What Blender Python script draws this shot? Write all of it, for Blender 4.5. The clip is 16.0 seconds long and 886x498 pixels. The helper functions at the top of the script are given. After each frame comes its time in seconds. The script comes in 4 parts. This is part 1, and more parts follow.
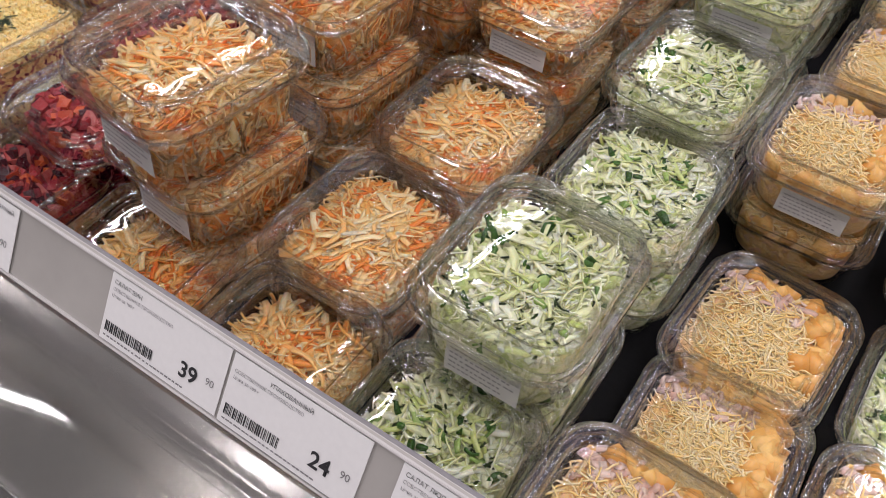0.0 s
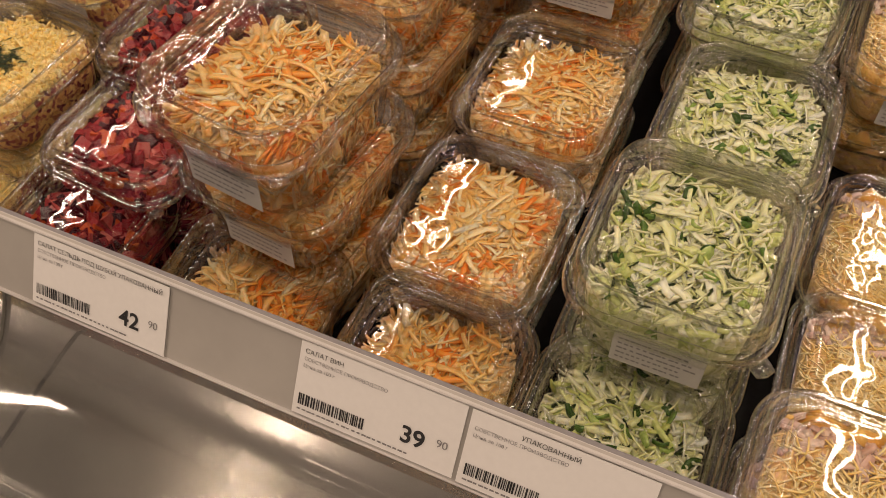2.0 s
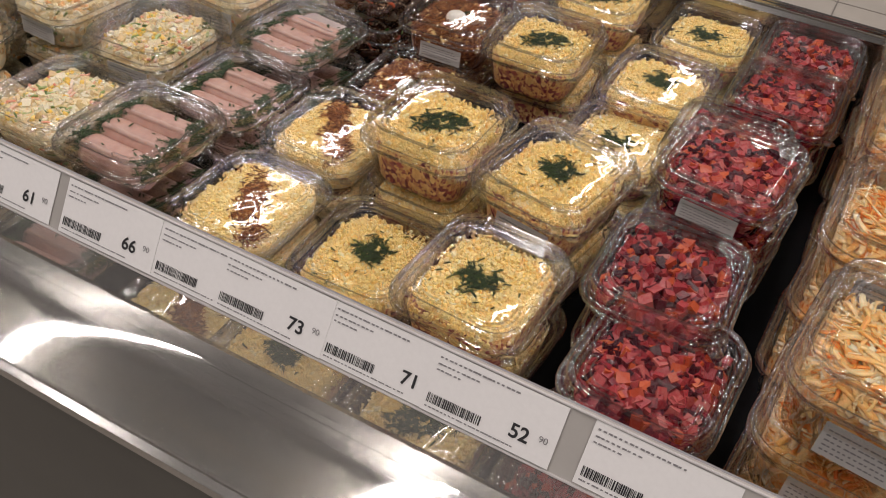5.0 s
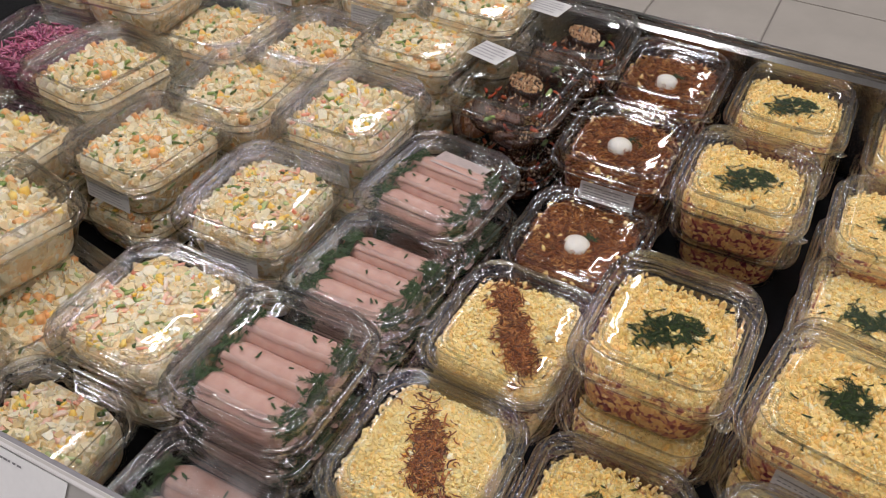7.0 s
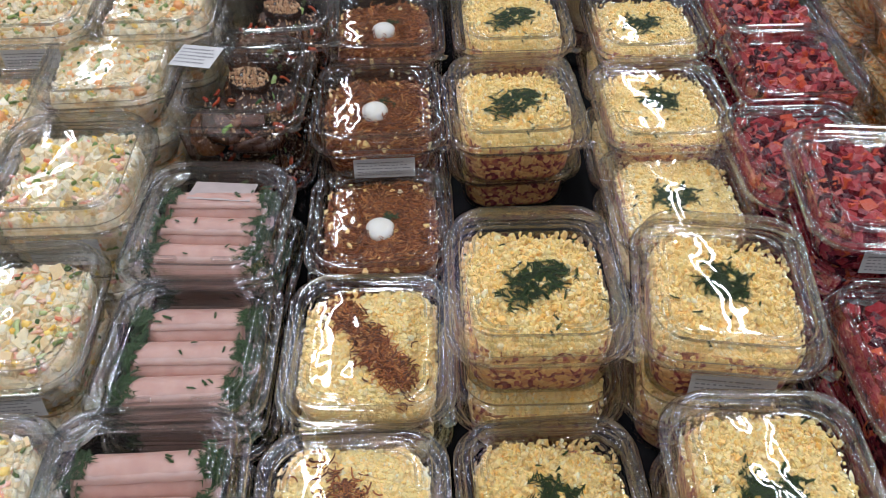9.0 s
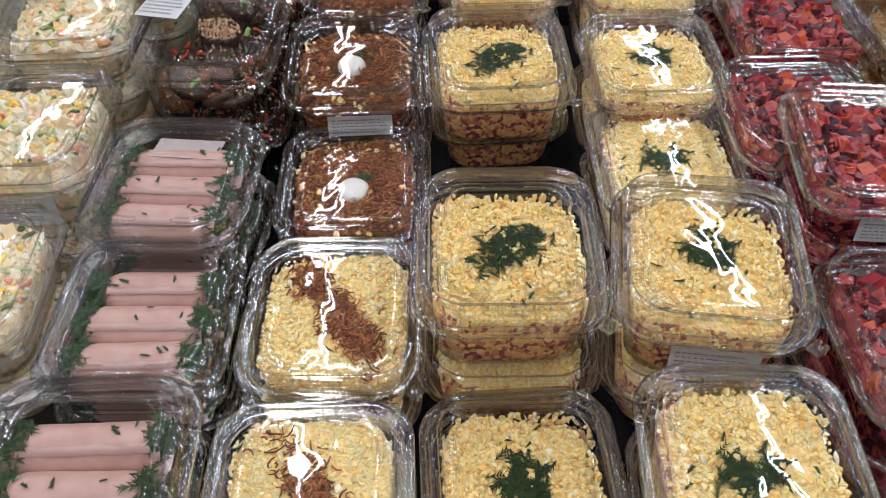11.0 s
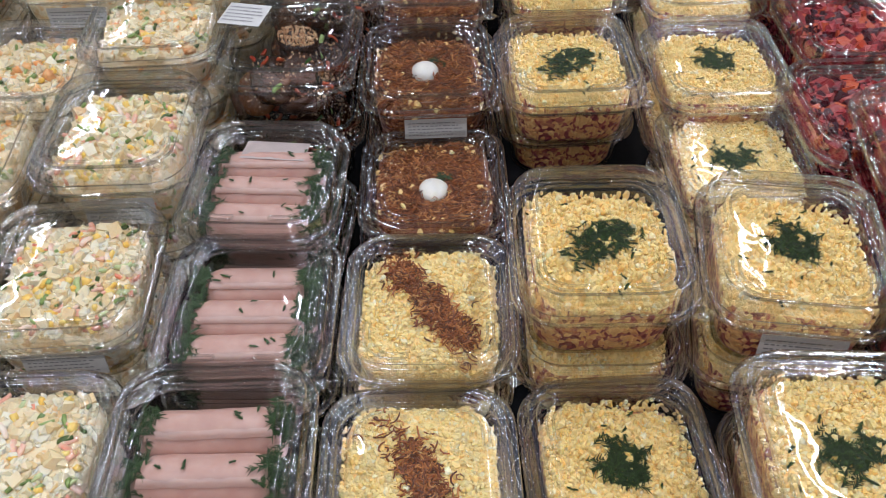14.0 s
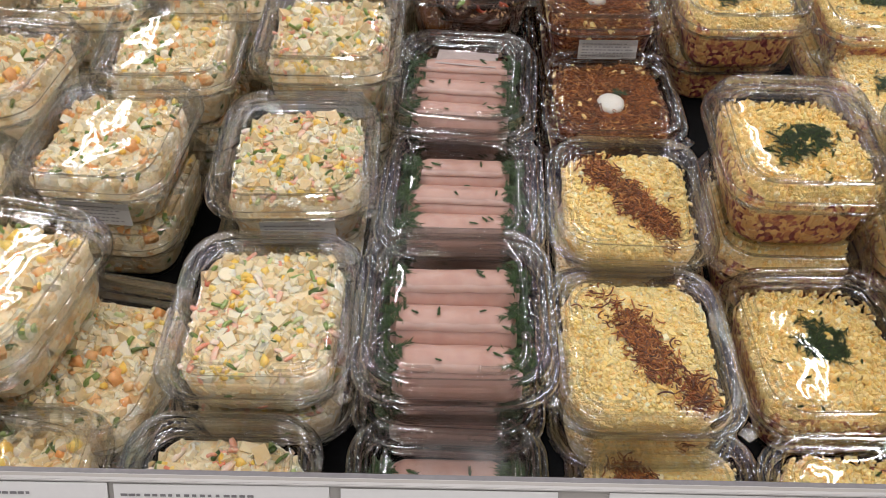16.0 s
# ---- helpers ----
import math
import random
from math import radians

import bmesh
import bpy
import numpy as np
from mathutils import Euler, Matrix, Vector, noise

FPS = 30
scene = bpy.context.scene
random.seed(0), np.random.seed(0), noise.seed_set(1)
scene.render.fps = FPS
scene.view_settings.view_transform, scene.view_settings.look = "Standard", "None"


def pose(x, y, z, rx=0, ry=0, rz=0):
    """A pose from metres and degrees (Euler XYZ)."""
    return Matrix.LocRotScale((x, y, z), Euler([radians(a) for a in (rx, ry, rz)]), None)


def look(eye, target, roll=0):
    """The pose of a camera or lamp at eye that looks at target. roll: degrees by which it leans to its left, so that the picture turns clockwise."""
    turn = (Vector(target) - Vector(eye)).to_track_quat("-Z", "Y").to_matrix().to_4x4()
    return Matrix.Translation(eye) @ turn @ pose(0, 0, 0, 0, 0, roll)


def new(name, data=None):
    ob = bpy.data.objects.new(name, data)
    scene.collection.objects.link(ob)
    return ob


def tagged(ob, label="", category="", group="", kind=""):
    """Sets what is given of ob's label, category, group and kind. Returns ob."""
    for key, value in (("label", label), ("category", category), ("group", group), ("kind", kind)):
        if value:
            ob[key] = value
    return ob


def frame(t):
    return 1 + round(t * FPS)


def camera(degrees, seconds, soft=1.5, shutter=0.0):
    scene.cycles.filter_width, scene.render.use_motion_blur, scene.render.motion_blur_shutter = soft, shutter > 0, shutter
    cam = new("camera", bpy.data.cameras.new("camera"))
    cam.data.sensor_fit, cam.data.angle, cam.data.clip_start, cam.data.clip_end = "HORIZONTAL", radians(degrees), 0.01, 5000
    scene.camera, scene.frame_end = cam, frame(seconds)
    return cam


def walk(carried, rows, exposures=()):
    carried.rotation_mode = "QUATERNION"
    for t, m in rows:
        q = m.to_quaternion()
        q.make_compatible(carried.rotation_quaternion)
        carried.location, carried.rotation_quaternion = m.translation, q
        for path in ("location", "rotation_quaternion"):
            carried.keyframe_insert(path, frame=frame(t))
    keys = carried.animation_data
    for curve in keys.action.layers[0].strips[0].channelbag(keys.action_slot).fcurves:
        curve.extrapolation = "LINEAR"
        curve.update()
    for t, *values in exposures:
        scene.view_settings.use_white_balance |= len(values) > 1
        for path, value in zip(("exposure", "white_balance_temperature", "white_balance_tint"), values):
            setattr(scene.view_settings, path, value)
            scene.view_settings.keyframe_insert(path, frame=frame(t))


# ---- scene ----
cam = camera(54.0, 16.0, soft=0.5)
PATH = [
    (0, (0.351, -0.124, 0.536), (-0.357, 1.0, -0.959), 3.1),
    (0.5, (0.299, -0.135, 0.54), (-0.418, 0.974, -0.962), 2.5),
    (1, (0.27, -0.115, 0.521), (-0.389, 0.948, -1.04), -0.0),
    (1.5, (0.246, -0.111, 0.524), (-0.355, 0.958, -1.056), -1.8),
    (2, (0.224, -0.133, 0.529), (-0.319, 0.95, -1.062), -2.5),
    (2.5, (0.201, -0.164, 0.532), (-0.265, 0.951, -1.062), -0.9),
    (3, (0.222, -0.184, 0.54), (-0.165, 0.981, -1.039), -1.7),
    (3.5, (0.218, -0.237, 0.57), (-0.199, 1.094, -0.863), 3.3),
    (4, (0.119, -0.273, 0.567), (-0.418, 1.067, -0.818), 7.7),
    (4.5, (-0.032, -0.29, 0.57), (-0.642, 1.049, -0.785), 6.1),
    (5, (-0.131, -0.273, 0.567), (-0.759, 1.082, -0.763), 5.7),
    (7.5, (-0.456, -0.098, 0.547), (-1.072, 1.285, -0.76), 1.6),
    (8, (-0.514, -0.096, 0.536), (-0.791, 1.382, -0.782), 0.6),
    (8.5, (-0.53, -0.087, 0.522), (-0.572, 1.392, -0.824), -1.1),
    (9, (-0.498, -0.06, 0.525), (-0.459, 1.396, -0.846), -0.9),
    (9.5, (-0.49, -0.036, 0.512), (-0.437, 1.346, -0.933), -0.7),
    (12, (-0.452, -0.038, 0.503), (-0.455, 1.364, -0.923), -1.1),
    (12.5, (-0.445, -0.036, 0.506), (-0.417, 1.367, -0.919), -1.2),
    (13, (-0.453, -0.038, 0.506), (-0.401, 1.376, -0.908), -1.2),
    (13.5, (-0.489, -0.047, 0.51), (-0.432, 1.369, -0.901), -1.2),
    (14, (-0.532, -0.06, 0.514), (-0.521, 1.353, -0.902), -1.4),
    (14.5, (-0.589, -0.071, 0.516), (-0.599, 1.337, -0.905), -0.2),
    (15, (-0.648, -0.081, 0.508), (-0.679, 1.33, -0.909), 0.9),
    (15.5, (-0.665, -0.103, 0.508), (-0.695, 1.298, -0.919), 1.4),
    (16, (-0.667, -0.141, 0.495), (-0.685, 1.258, -0.934), 0.5),
]
# the clip's camera warms its picture from the second to the fourth second
BALANCE = [(0.0, -0.08, 6200, 20), (0.8, -0.3, 7100, 23), (1.6, -0.42, 8800, 24), (3.3, -0.4, 9500, 24), (4.0, -0.35, 9000, 25), (4.45, -0.25, 7200, 20), (5.0, -0.25, 6700, 17), (7.5, -0.2, 6050, 15), (9.0, -0.12, 5600, 12), (12.0, -0.08, 5700, 12), (14.0, -0.1, 5650, 12), (14.5, -0.22, 6200, 13), (15.1, -0.24, 6900, 16), (15.6, -0.22, 6800, 15), (16.0, -0.15, 6300, 13)]
walk(cam, [(t, look(eye, target, roll)) for t, eye, target, roll in PATH], BALANCE)
scene.cycles.transparent_max_bounces = 20

# ---- light ----
world = bpy.data.worlds.new("shop_air")
scene.world = world
world.use_nodes = True
world.node_tree.nodes["Background"].inputs[0].default_value = (1.0, 0.965, 0.93, 1)
world.node_tree.nodes["Background"].inputs[1].default_value = 0.07
CEILING = 2.95
LAMP_ROWS = (-2.75, -1.05, 0.93, 2.8)
for lx in LAMP_ROWS:
    for side in (-0.034, 0.034):
        lamp = bpy.data.lights.new("ceiling_tube", "AREA")
        lamp.shape, lamp.size, lamp.size_y = "RECTANGLE", 0.024, 9.0
        lamp.energy, lamp.color = 47, (1.0, 0.965, 0.925)
        ob = new("ceiling_tube_light", lamp)
        ob.matrix_world = pose(lx + side, 1.4, CEILING - 0.09)


# ---- materials ----
def mat(name):
    m = bpy.data.materials.new(name)
    m.use_nodes = True
    nt = m.node_tree
    return m, nt, nt.nodes["Principled BSDF"]


def node(nt, kind, **inputs):
    n = nt.nodes.new(kind)
    for k, v in inputs.items():
        n.inputs[k.replace("_", " ")].default_value = v
    return n


def ramp(nt, fac, stops):
    r = nt.nodes.new("ShaderNodeValToRGB")
    while len(r.color_ramp.elements) < len(stops):
        r.color_ramp.elements.new(0.5)
    for e, (p, c) in zip(r.color_ramp.elements, stops):
        e.position, e.color = p, (*c, 1)
    nt.links.new(fac, r.inputs[0])
    return r


def food(name, stops, rough=0.38, grain=900.0, bump=0.25, scatter=0.45, spread=0.35):
    """Colour from piece to piece, with a finer mottling over each piece."""
    m, nt, b = mat(name)
    geo = nt.nodes.new("ShaderNodeNewGeometry")
    pos = nt.nodes.new("ShaderNodeTexCoord")
    n = node(nt, "ShaderNodeTexNoise", Scale=grain * 0.35, Detail=3.0)
    nt.links.new(pos.outputs["Object"], n.inputs["Vector"])
    add = nt.nodes.new("ShaderNodeMath")
    add.operation = "MULTIPLY_ADD"
    add.inputs[1].default_value = spread
    nt.links.new(n.outputs["Fac"], add.inputs[0])
    less = nt.nodes.new("ShaderNodeMath")
    less.operation = "MULTIPLY_ADD"
    less.inputs[1].default_value, less.inputs[2].default_value = 1.0, -spread * 0.5
    nt.links.new(geo.outputs["Random Per Island"], less.inputs[0])
    nt.links.new(less.outputs[0], add.inputs[2])
    r = ramp(nt, add.outputs[0], stops)
    nt.links.new(r.outputs[0], b.inputs["Base Color"])
    b.inputs["Roughness"].default_value = rough
    b.inputs["Subsurface Weight"].default_value = scatter
    b.inputs["Subsurface Scale"].default_value = 0.0016
    b.inputs["Subsurface Radius"].default_value = (1.0, 0.85, 0.6)
    fine = node(nt, "ShaderNodeTexNoise", Scale=grain, Detail=2.0)
    nt.links.new(pos.outputs["Object"], fine.inputs["Vector"])
    bp = node(nt, "ShaderNodeBump", Strength=bump, Distance=0.0006)
    nt.links.new(fine.outputs["Fac"], bp.inputs["Height"])
    nt.links.new(bp.outputs[0], b.inputs["Normal"])
    return m


def bulk(name, stops, scale=260.0, rough=0.4):
    """The packed mass under the loose pieces: cells of the same colours."""
    m, nt, b = mat(name)
    pos = nt.nodes.new("ShaderNodeTexCoord")
    warp = node(nt, "ShaderNodeTexNoise", Scale=90.0, Detail=2.0)
    nt.links.new(pos.outputs["Object"], warp.inputs["Vector"])
    mix = nt.nodes.new("ShaderNodeVectorMath")
    mix.operation = "MULTIPLY_ADD"
    mix.inputs[1].default_value = (0.012, 0.012, 0.012)
    nt.links.new(warp.outputs["Color"], mix.inputs[0])
    nt.links.new(pos.outputs["Object"], mix.inputs[2])
    v = node(nt, "ShaderNodeTexVoronoi", Scale=scale)
    nt.links.new(mix.outputs[0], v.inputs["Vector"])
    sep = nt.nodes.new("ShaderNodeSeparateColor")
    nt.links.new(v.outputs["Color"], sep.inputs[0])
    r = ramp(nt, sep.outputs[0], stops)
    nt.links.new(r.outputs[0], b.inputs["Base Color"])
    b.inputs["Roughness"].default_value = rough
    b.inputs["Subsurface Weight"].default_value = 0.45
    b.inputs["Subsurface Scale"].default_value = 0.0016
    b.inputs["Subsurface Radius"].default_value = (1.0, 0.85, 0.6)
    bp = node(nt, "ShaderNodeBump", Strength=0.6, Distance=0.002)
    bp.invert = True
    nt.links.new(v.outputs["Distance"], bp.inputs["Height"])
    nt.links.new(bp.outputs[0], b.inputs["Normal"])
    return m


def clear_plastic(name, tint=(0.985, 0.985, 0.98), gloss=0.035, wave=0.30, wave_scale=46.0, ior=1.5, mist=0.0, body=0.0, much=1.7, bend=0.0):
    """A thin sheet: light goes straight through, and the surface mirrors by angle."""
    m, nt, b = mat(name)
    nt.nodes.remove(b)
    out = nt.nodes["Material Output"]
    pos = nt.nodes.new("ShaderNodeTexCoord")
    info = nt.nodes.new("ShaderNodeObjectInfo")
    n = node(nt, "ShaderNodeTexNoise", Scale=wave_scale, Detail=0.8, Distortion=0.5)
    n.noise_dimensions = "4D"
    times = nt.nodes.new("ShaderNodeMath")
    times.operation = "MULTIPLY"
    times.inputs[1].default_value = 40.0
    nt.links.new(info.outputs["Random"], times.inputs[0])
    nt.links.new(times.outputs[0], n.inputs["W"])
    nt.links.new(pos.outputs["Object"], n.inputs["Vector"])
    bp = node(nt, "ShaderNodeBump", Strength=wave, Distance=0.006)
    nt.links.new(n.outputs["Fac"], bp.inputs["Height"])
    g = node(nt, "ShaderNodeBsdfGlossy", Roughness=gloss)
    g.inputs["Color"].default_value = (1, 1, 1, 1)
    nt.links.new(bp.outputs[0], g.inputs["Normal"])
    t = nt.nodes.new("ShaderNodeBsdfTransparent")
    t.inputs[0].default_value = (*tint, 1)
    if bend:
        # the thick rolled edge also bends what lies behind it
        refract = node(nt, "ShaderNodeBsdfRefraction", Roughness=0.0, IOR=1.22)
        refract.inputs["Color"].default_value = (*tint, 1)
        through_edge = nt.nodes.new("ShaderNodeMixShader")
        through_edge.inputs[0].default_value = bend
        nt.links.new(t.outputs[0], through_edge.inputs[1])
        nt.links.new(refract.outputs[0], through_edge.inputs[2])
        t = through_edge
    # mirror share by angle, the same from both sides of the sheet
    f = nt.nodes.new("ShaderNodeLayerWeight")
    f.inputs["Blend"].default_value = 0.5
    nt.links.new(bp.outputs[0], f.inputs["Normal"])
    power = nt.nodes.new("ShaderNodeMath")
    power.operation = "POWER"
    power.inputs[1].default_value = 4.5
    nt.links.new(f.outputs["Facing"], power.inputs[0])
    base = ((ior - 1) / (ior + 1)) ** 2 * much
    f2 = nt.nodes.new("ShaderNodeMath")
    f2.operation, f2.use_clamp = "MULTIPLY_ADD", True
    f2.inputs[1].default_value, f2.inputs[2].default_value = 0.9 - base, base
    nt.links.new(power.outputs[0], f2.inputs[0])
    s = nt.nodes.new("ShaderNodeMixShader")
    nt.links.new(f2.outputs[0], s.inputs[0])
    nt.links.new(t.outputs[0], s.inputs[1])
    nt.links.new(g.outputs[0], s.inputs[2])
    last = s
    if body:
        d = node(nt, "ShaderNodeBsdfDiffuse")
        d.inputs[0].default_value = (0.85, 0.85, 0.85, 1)
        last = nt.nodes.new("ShaderNodeMixShader")
        last.inputs[0].default_value = body
        nt.links.new(s.outputs[0], last.inputs[1])
        nt.links.new(d.outputs[0], last.inputs[2])
    if mist:
        d = node(nt, "ShaderNodeBsdfDiffuse")
        d.inputs[0].default_value = (0.8, 0.8, 0.8, 1)
        fog = node(nt, "ShaderNodeTexNoise", Scale=18.0, Detail=4.0)
        nt.links.new(pos.outputs["Object"], fog.inputs["Vector"])
        fr = ramp(nt, fog.outputs["Fac"], [(0.45, (0, 0, 0)), (0.8, (mist, mist, mist))])
        last = nt.nodes.new("ShaderNodeMixShader")
        nt.links.new(fr.outputs[0], last.inputs[0])
        nt.links.new(s.outputs[0], last.inputs[1])
        nt.links.new(d.outputs[0], last.inputs[2])
    nt.links.new(last.outputs[0], out.inputs[0])
    return m


def plain(name, colour, rough=0.5, metal=0.0, grain=40.0, vary=0.12, bump=0.1, stretch=(1, 1, 1), depth=0.001):
    m, nt, b = mat(name)
    pos = nt.nodes.new("ShaderNodeTexCoord")
    mp = nt.nodes.new("ShaderNodeMapping")
    mp.inputs["Scale"].default_value = stretch
    nt.links.new(pos.outputs["Object"], mp.inputs[0])
    n = node(nt, "ShaderNodeTexNoise", Scale=grain, Detail=5.0, Roughness=0.6)
    nt.links.new(mp.outputs[0], n.inputs["Vector"])
    lo, hi = [max(0, c * (1 - vary)) for c in colour], [min(1, c * (1 + vary)) for c in colour]
    r = ramp(nt, n.outputs["Fac"], [(0.3, lo), (0.7, hi)])
    nt.links.new(r.outputs[0], b.inputs["Base Color"])
    b.inputs["Metallic"].default_value = metal
    spread = nt.nodes.new("ShaderNodeMapRange")
    spread.inputs["To Min"].default_value, spread.inputs["To Max"].default_value = rough * 0.8, min(1, rough * 1.25)
    nt.links.new(n.outputs["Fac"], spread.inputs["Value"])
    nt.links.new(spread.outputs[0], b.inputs["Roughness"])
    bp = node(nt, "ShaderNodeBump", Strength=bump, Distance=depth)
    nt.links.new(n.outputs["Fac"], bp.inputs["Height"])
    nt.links.new(bp.outputs[0], b.inputs["Normal"])
    return m


RIM = clear_plastic("clear_rim", wave=0.02, wave_scale=42, gloss=0.008, ior=1.55, much=3.8, tint=(0.91, 0.915, 0.91), bend=0.12)
LID = clear_plastic("clear_lid", tint=(0.99, 0.99, 0.985), wave=0.15, wave_scale=31, gloss=0.008, much=1.5)
LID_MIST = clear_plastic("misted_lid", wave=0.10, wave_scale=30, mist=0.42)
TRAY = clear_plastic("clear_tray", tint=(0.88, 0.88, 0.875), much=0.9, wave=0.08, wave_scale=60)
RIBBED = clear_plastic("ribbed_tray", tint=(0.93, 0.93, 0.925), much=4.0, wave=0.02, wave_scale=60)
GLASS = clear_plastic("front_glass", tint=(0.84, 0.835, 0.82), wave=0.010, wave_scale=25, gloss=0.045, much=4.5, body=0.04)
STEEL = plain("brushed_steel", (0.44, 0.43, 0.415), rough=0.18, metal=1.0, grain=34, vary=0.07, bump=0.006, stretch=(0.6, 30, 30), depth=0.0003)
STEEL.node_tree.nodes["Principled BSDF"].inputs["Coat Weight"].default_value = 0.5
STEEL.node_tree.nodes["Principled BSDF"].inputs["Coat Roughness"].default_value = 0.06
STEEL.node_tree.nodes["Principled BSDF"].inputs["Coat IOR"].default_value = 1.8
DARK_STEEL = plain("grey_painted_panel", (0.080, 0.076, 0.066), rough=0.4, metal=0.0, grain=20, bump=0.05)
BLACK = plain("black_deck", (0.006, 0.006, 0.0065), rough=0.7, grain=200, vary=0.3)
BLACK.node_tree.nodes["Principled BSDF"].inputs["Specular IOR Level"].default_value = 0.12
PAPER = plain("white_paper", (0.80, 0.79, 0.78), rough=0.6, grain=300, vary=0.02, bump=0.02)
STICKER = plain("label_paper", (0.50, 0.49, 0.475), rough=0.45, grain=60, vary=0.05, bump=0.05)
INK = plain("black_ink", (0.025, 0.025, 0.028), rough=0.6, grain=300)
GREY_INK = plain("grey_ink", (0.22, 0.21, 0.22), rough=0.6, grain=300)
RAIL = plain("rail_plastic", (0.42, 0.40, 0.375), rough=0.22, grain=12, vary=0.1, bump=0.02)
RAIL_LIP = plain("rail_lip", (0.55, 0.53, 0.52), rough=0.2, grain=12, vary=0.05)
FLOOR_TILE = plain("floor_tile", (0.36, 0.33, 0.29), rough=0.35, grain=6, vary=0.08, bump=0.03)
GROUT = plain("grout", (0.22, 0.2, 0.18), rough=0.8, grain=80)
# tones of the unseen walls and ceiling, set for bounce and reflections
WALL = plain("bounce_wall", (0.36, 0.345, 0.33), rough=0.8, grain=3)
CEILING_GREY = plain("grey_ceiling", (0.32, 0.315, 0.31), rough=0.8, grain=3)
WHITE = plain("lamp_housing", (0.8, 0.8, 0.78), rough=0.4, grain=10, vary=0.03)

CABBAGE = food("cabbage", [(0.0, (0.96, 0.46, 0.13)), (0.4, (0.96, 0.57, 0.24)), (0.8, (0.96, 0.66, 0.34)), (1.0, (0.95, 0.78, 0.52))], rough=0.3, scatter=0.75, spread=0.8)
CARROT = food("carrot", [(0.0, (0.84, 0.20, 0.025)), (0.6, (0.90, 0.32, 0.06)), (1.0, (0.91, 0.46, 0.14))], rough=0.36, scatter=0.6)
SLAW_BULK = bulk("slaw_mass", [(0.0, (0.86, 0.22, 0.03)), (0.3, (0.92, 0.38, 0.08)), (0.7, (0.94, 0.50, 0.16)), (1.0, (0.95, 0.62, 0.28))], scale=200)
GREEN_CABBAGE = food("green_cabbage", [(0.0, (0.50, 0.58, 0.19)), (0.25, (0.70, 0.74, 0.37)), (0.6, (0.80, 0.81, 0.53)), (1.0, (0.86, 0.87, 0.70))], rough=0.36, scatter=0.6)
CUCUMBER = food("cucumber", [(0.0, (0.02, 0.06, 0.012)), (0.45, (0.06, 0.15, 0.03)), (0.8, (0.30, 0.45, 0.12)), (1.0, (0.5, 0.6, 0.25))], rough=0.25)
GREEN_BULK = bulk("green_mass", [(0.0, (0.40, 0.48, 0.16)), (0.4, (0.62, 0.66, 0.32)), (1.0, (0.82, 0.82, 0.56))])
CHEESE = food("grated_cheese", [(0.0, (0.96, 0.61, 0.23)), (0.5, (0.96, 0.69, 0.33)), (1.0, (0.96, 0.78, 0.49))], rough=0.45, scatter=0.65)
PINEAPPLE = food("pineapple", [(0.0, (0.72, 0.34, 0.07)), (1.0, (0.85, 0.52, 0.17))], rough=0.3)
HAM = food("ham", [(0.0, (0.42, 0.225, 0.185)), (0.5, (0.52, 0.31, 0.255)), (1.0, (0.62, 0.42, 0.36))], rough=0.34, grain=260, spread=1.0)
HAM_STRIPS = food("ham_strips", [(0.0, (0.62, 0.40, 0.33)), (0.5, (0.70, 0.50, 0.42)), (1.0, (0.78, 0.62, 0.54))], rough=0.36, spread=0.6)
CHEESE_BULK = bulk("cheese_mass", [(0.0, (0.84, 0.50, 0.20)), (0.6, (0.90, 0.64, 0.30)), (1.0, (0.84, 0.52, 0.34))])
BEET = food("beet_dice", [(0.0, (0.035, 0.005, 0.012)), (0.32, (0.08, 0.008, 0.016)), (0.5, (0.30, 0.025, 0.036)), (0.8, (0.42, 0.055, 0.060)), (1.0, (0.52, 0.14, 0.125))], rough=0.26, spread=0.5)
BEET_CARROT = food("stained_carrot", [(0.0, (0.42, 0.05, 0.022)), (1.0, (0.58, 0.11, 0.04))], rough=0.26)
BEET_BULK = bulk("beet_mass", [(0.0, (0.07, 0.01, 0.025)), (0.5, (0.34, 0.03, 0.055)), (1.0, (0.52, 0.08, 0.09))], scale=170, rough=0.25)
EGG_CRUMB = food("grated_egg", [(0.0, (0.96, 0.58, 0.17)), (0.2, (0.97, 0.68, 0.27)), (0.9, (0.97, 0.73, 0.33)), (1.0, (0.96, 0.87, 0.60))], rough=0.5, spread=0.2, scatter=0.7)
EGG_BULK = bulk("egg_mass", [(0.0, (0.95, 0.58, 0.18)), (0.3, (0.97, 0.67, 0.27)), (0.7, (0.97, 0.71, 0.32)), (1.0, (0.96, 0.79, 0.46))], scale=480)
HERRING_BULK = bulk("herring_layers", [(0.0, (0.20, 0.03, 0.05)), (0.3, (0.48, 0.14, 0.11)), (0.5, (0.76, 0.40, 0.15)), (1.0, (0.92, 0.62, 0.26))], scale=300)
BROWN = food("fried_shreds", [(0.0, (0.07, 0.016, 0.005)), (0.5, (0.24, 0.066, 0.014)), (0.85, (0.40, 0.135, 0.028)), (1.0, (0.62, 0.32, 0.10))], rough=0.4)
BROWN_BULK = bulk("fried_mass", [(0.0, (0.09, 0.02, 0.006)), (0.7, (0.26, 0.07, 0.018)), (1.0, (0.42, 0.16, 0.05))], scale=420)
DILL = food("dill", [(0.0, (0.008, 0.018, 0.003)), (0.7, (0.020, 0.042, 0.006)), (1.0, (0.06, 0.11, 0.016))], rough=0.5, scatter=0.0)
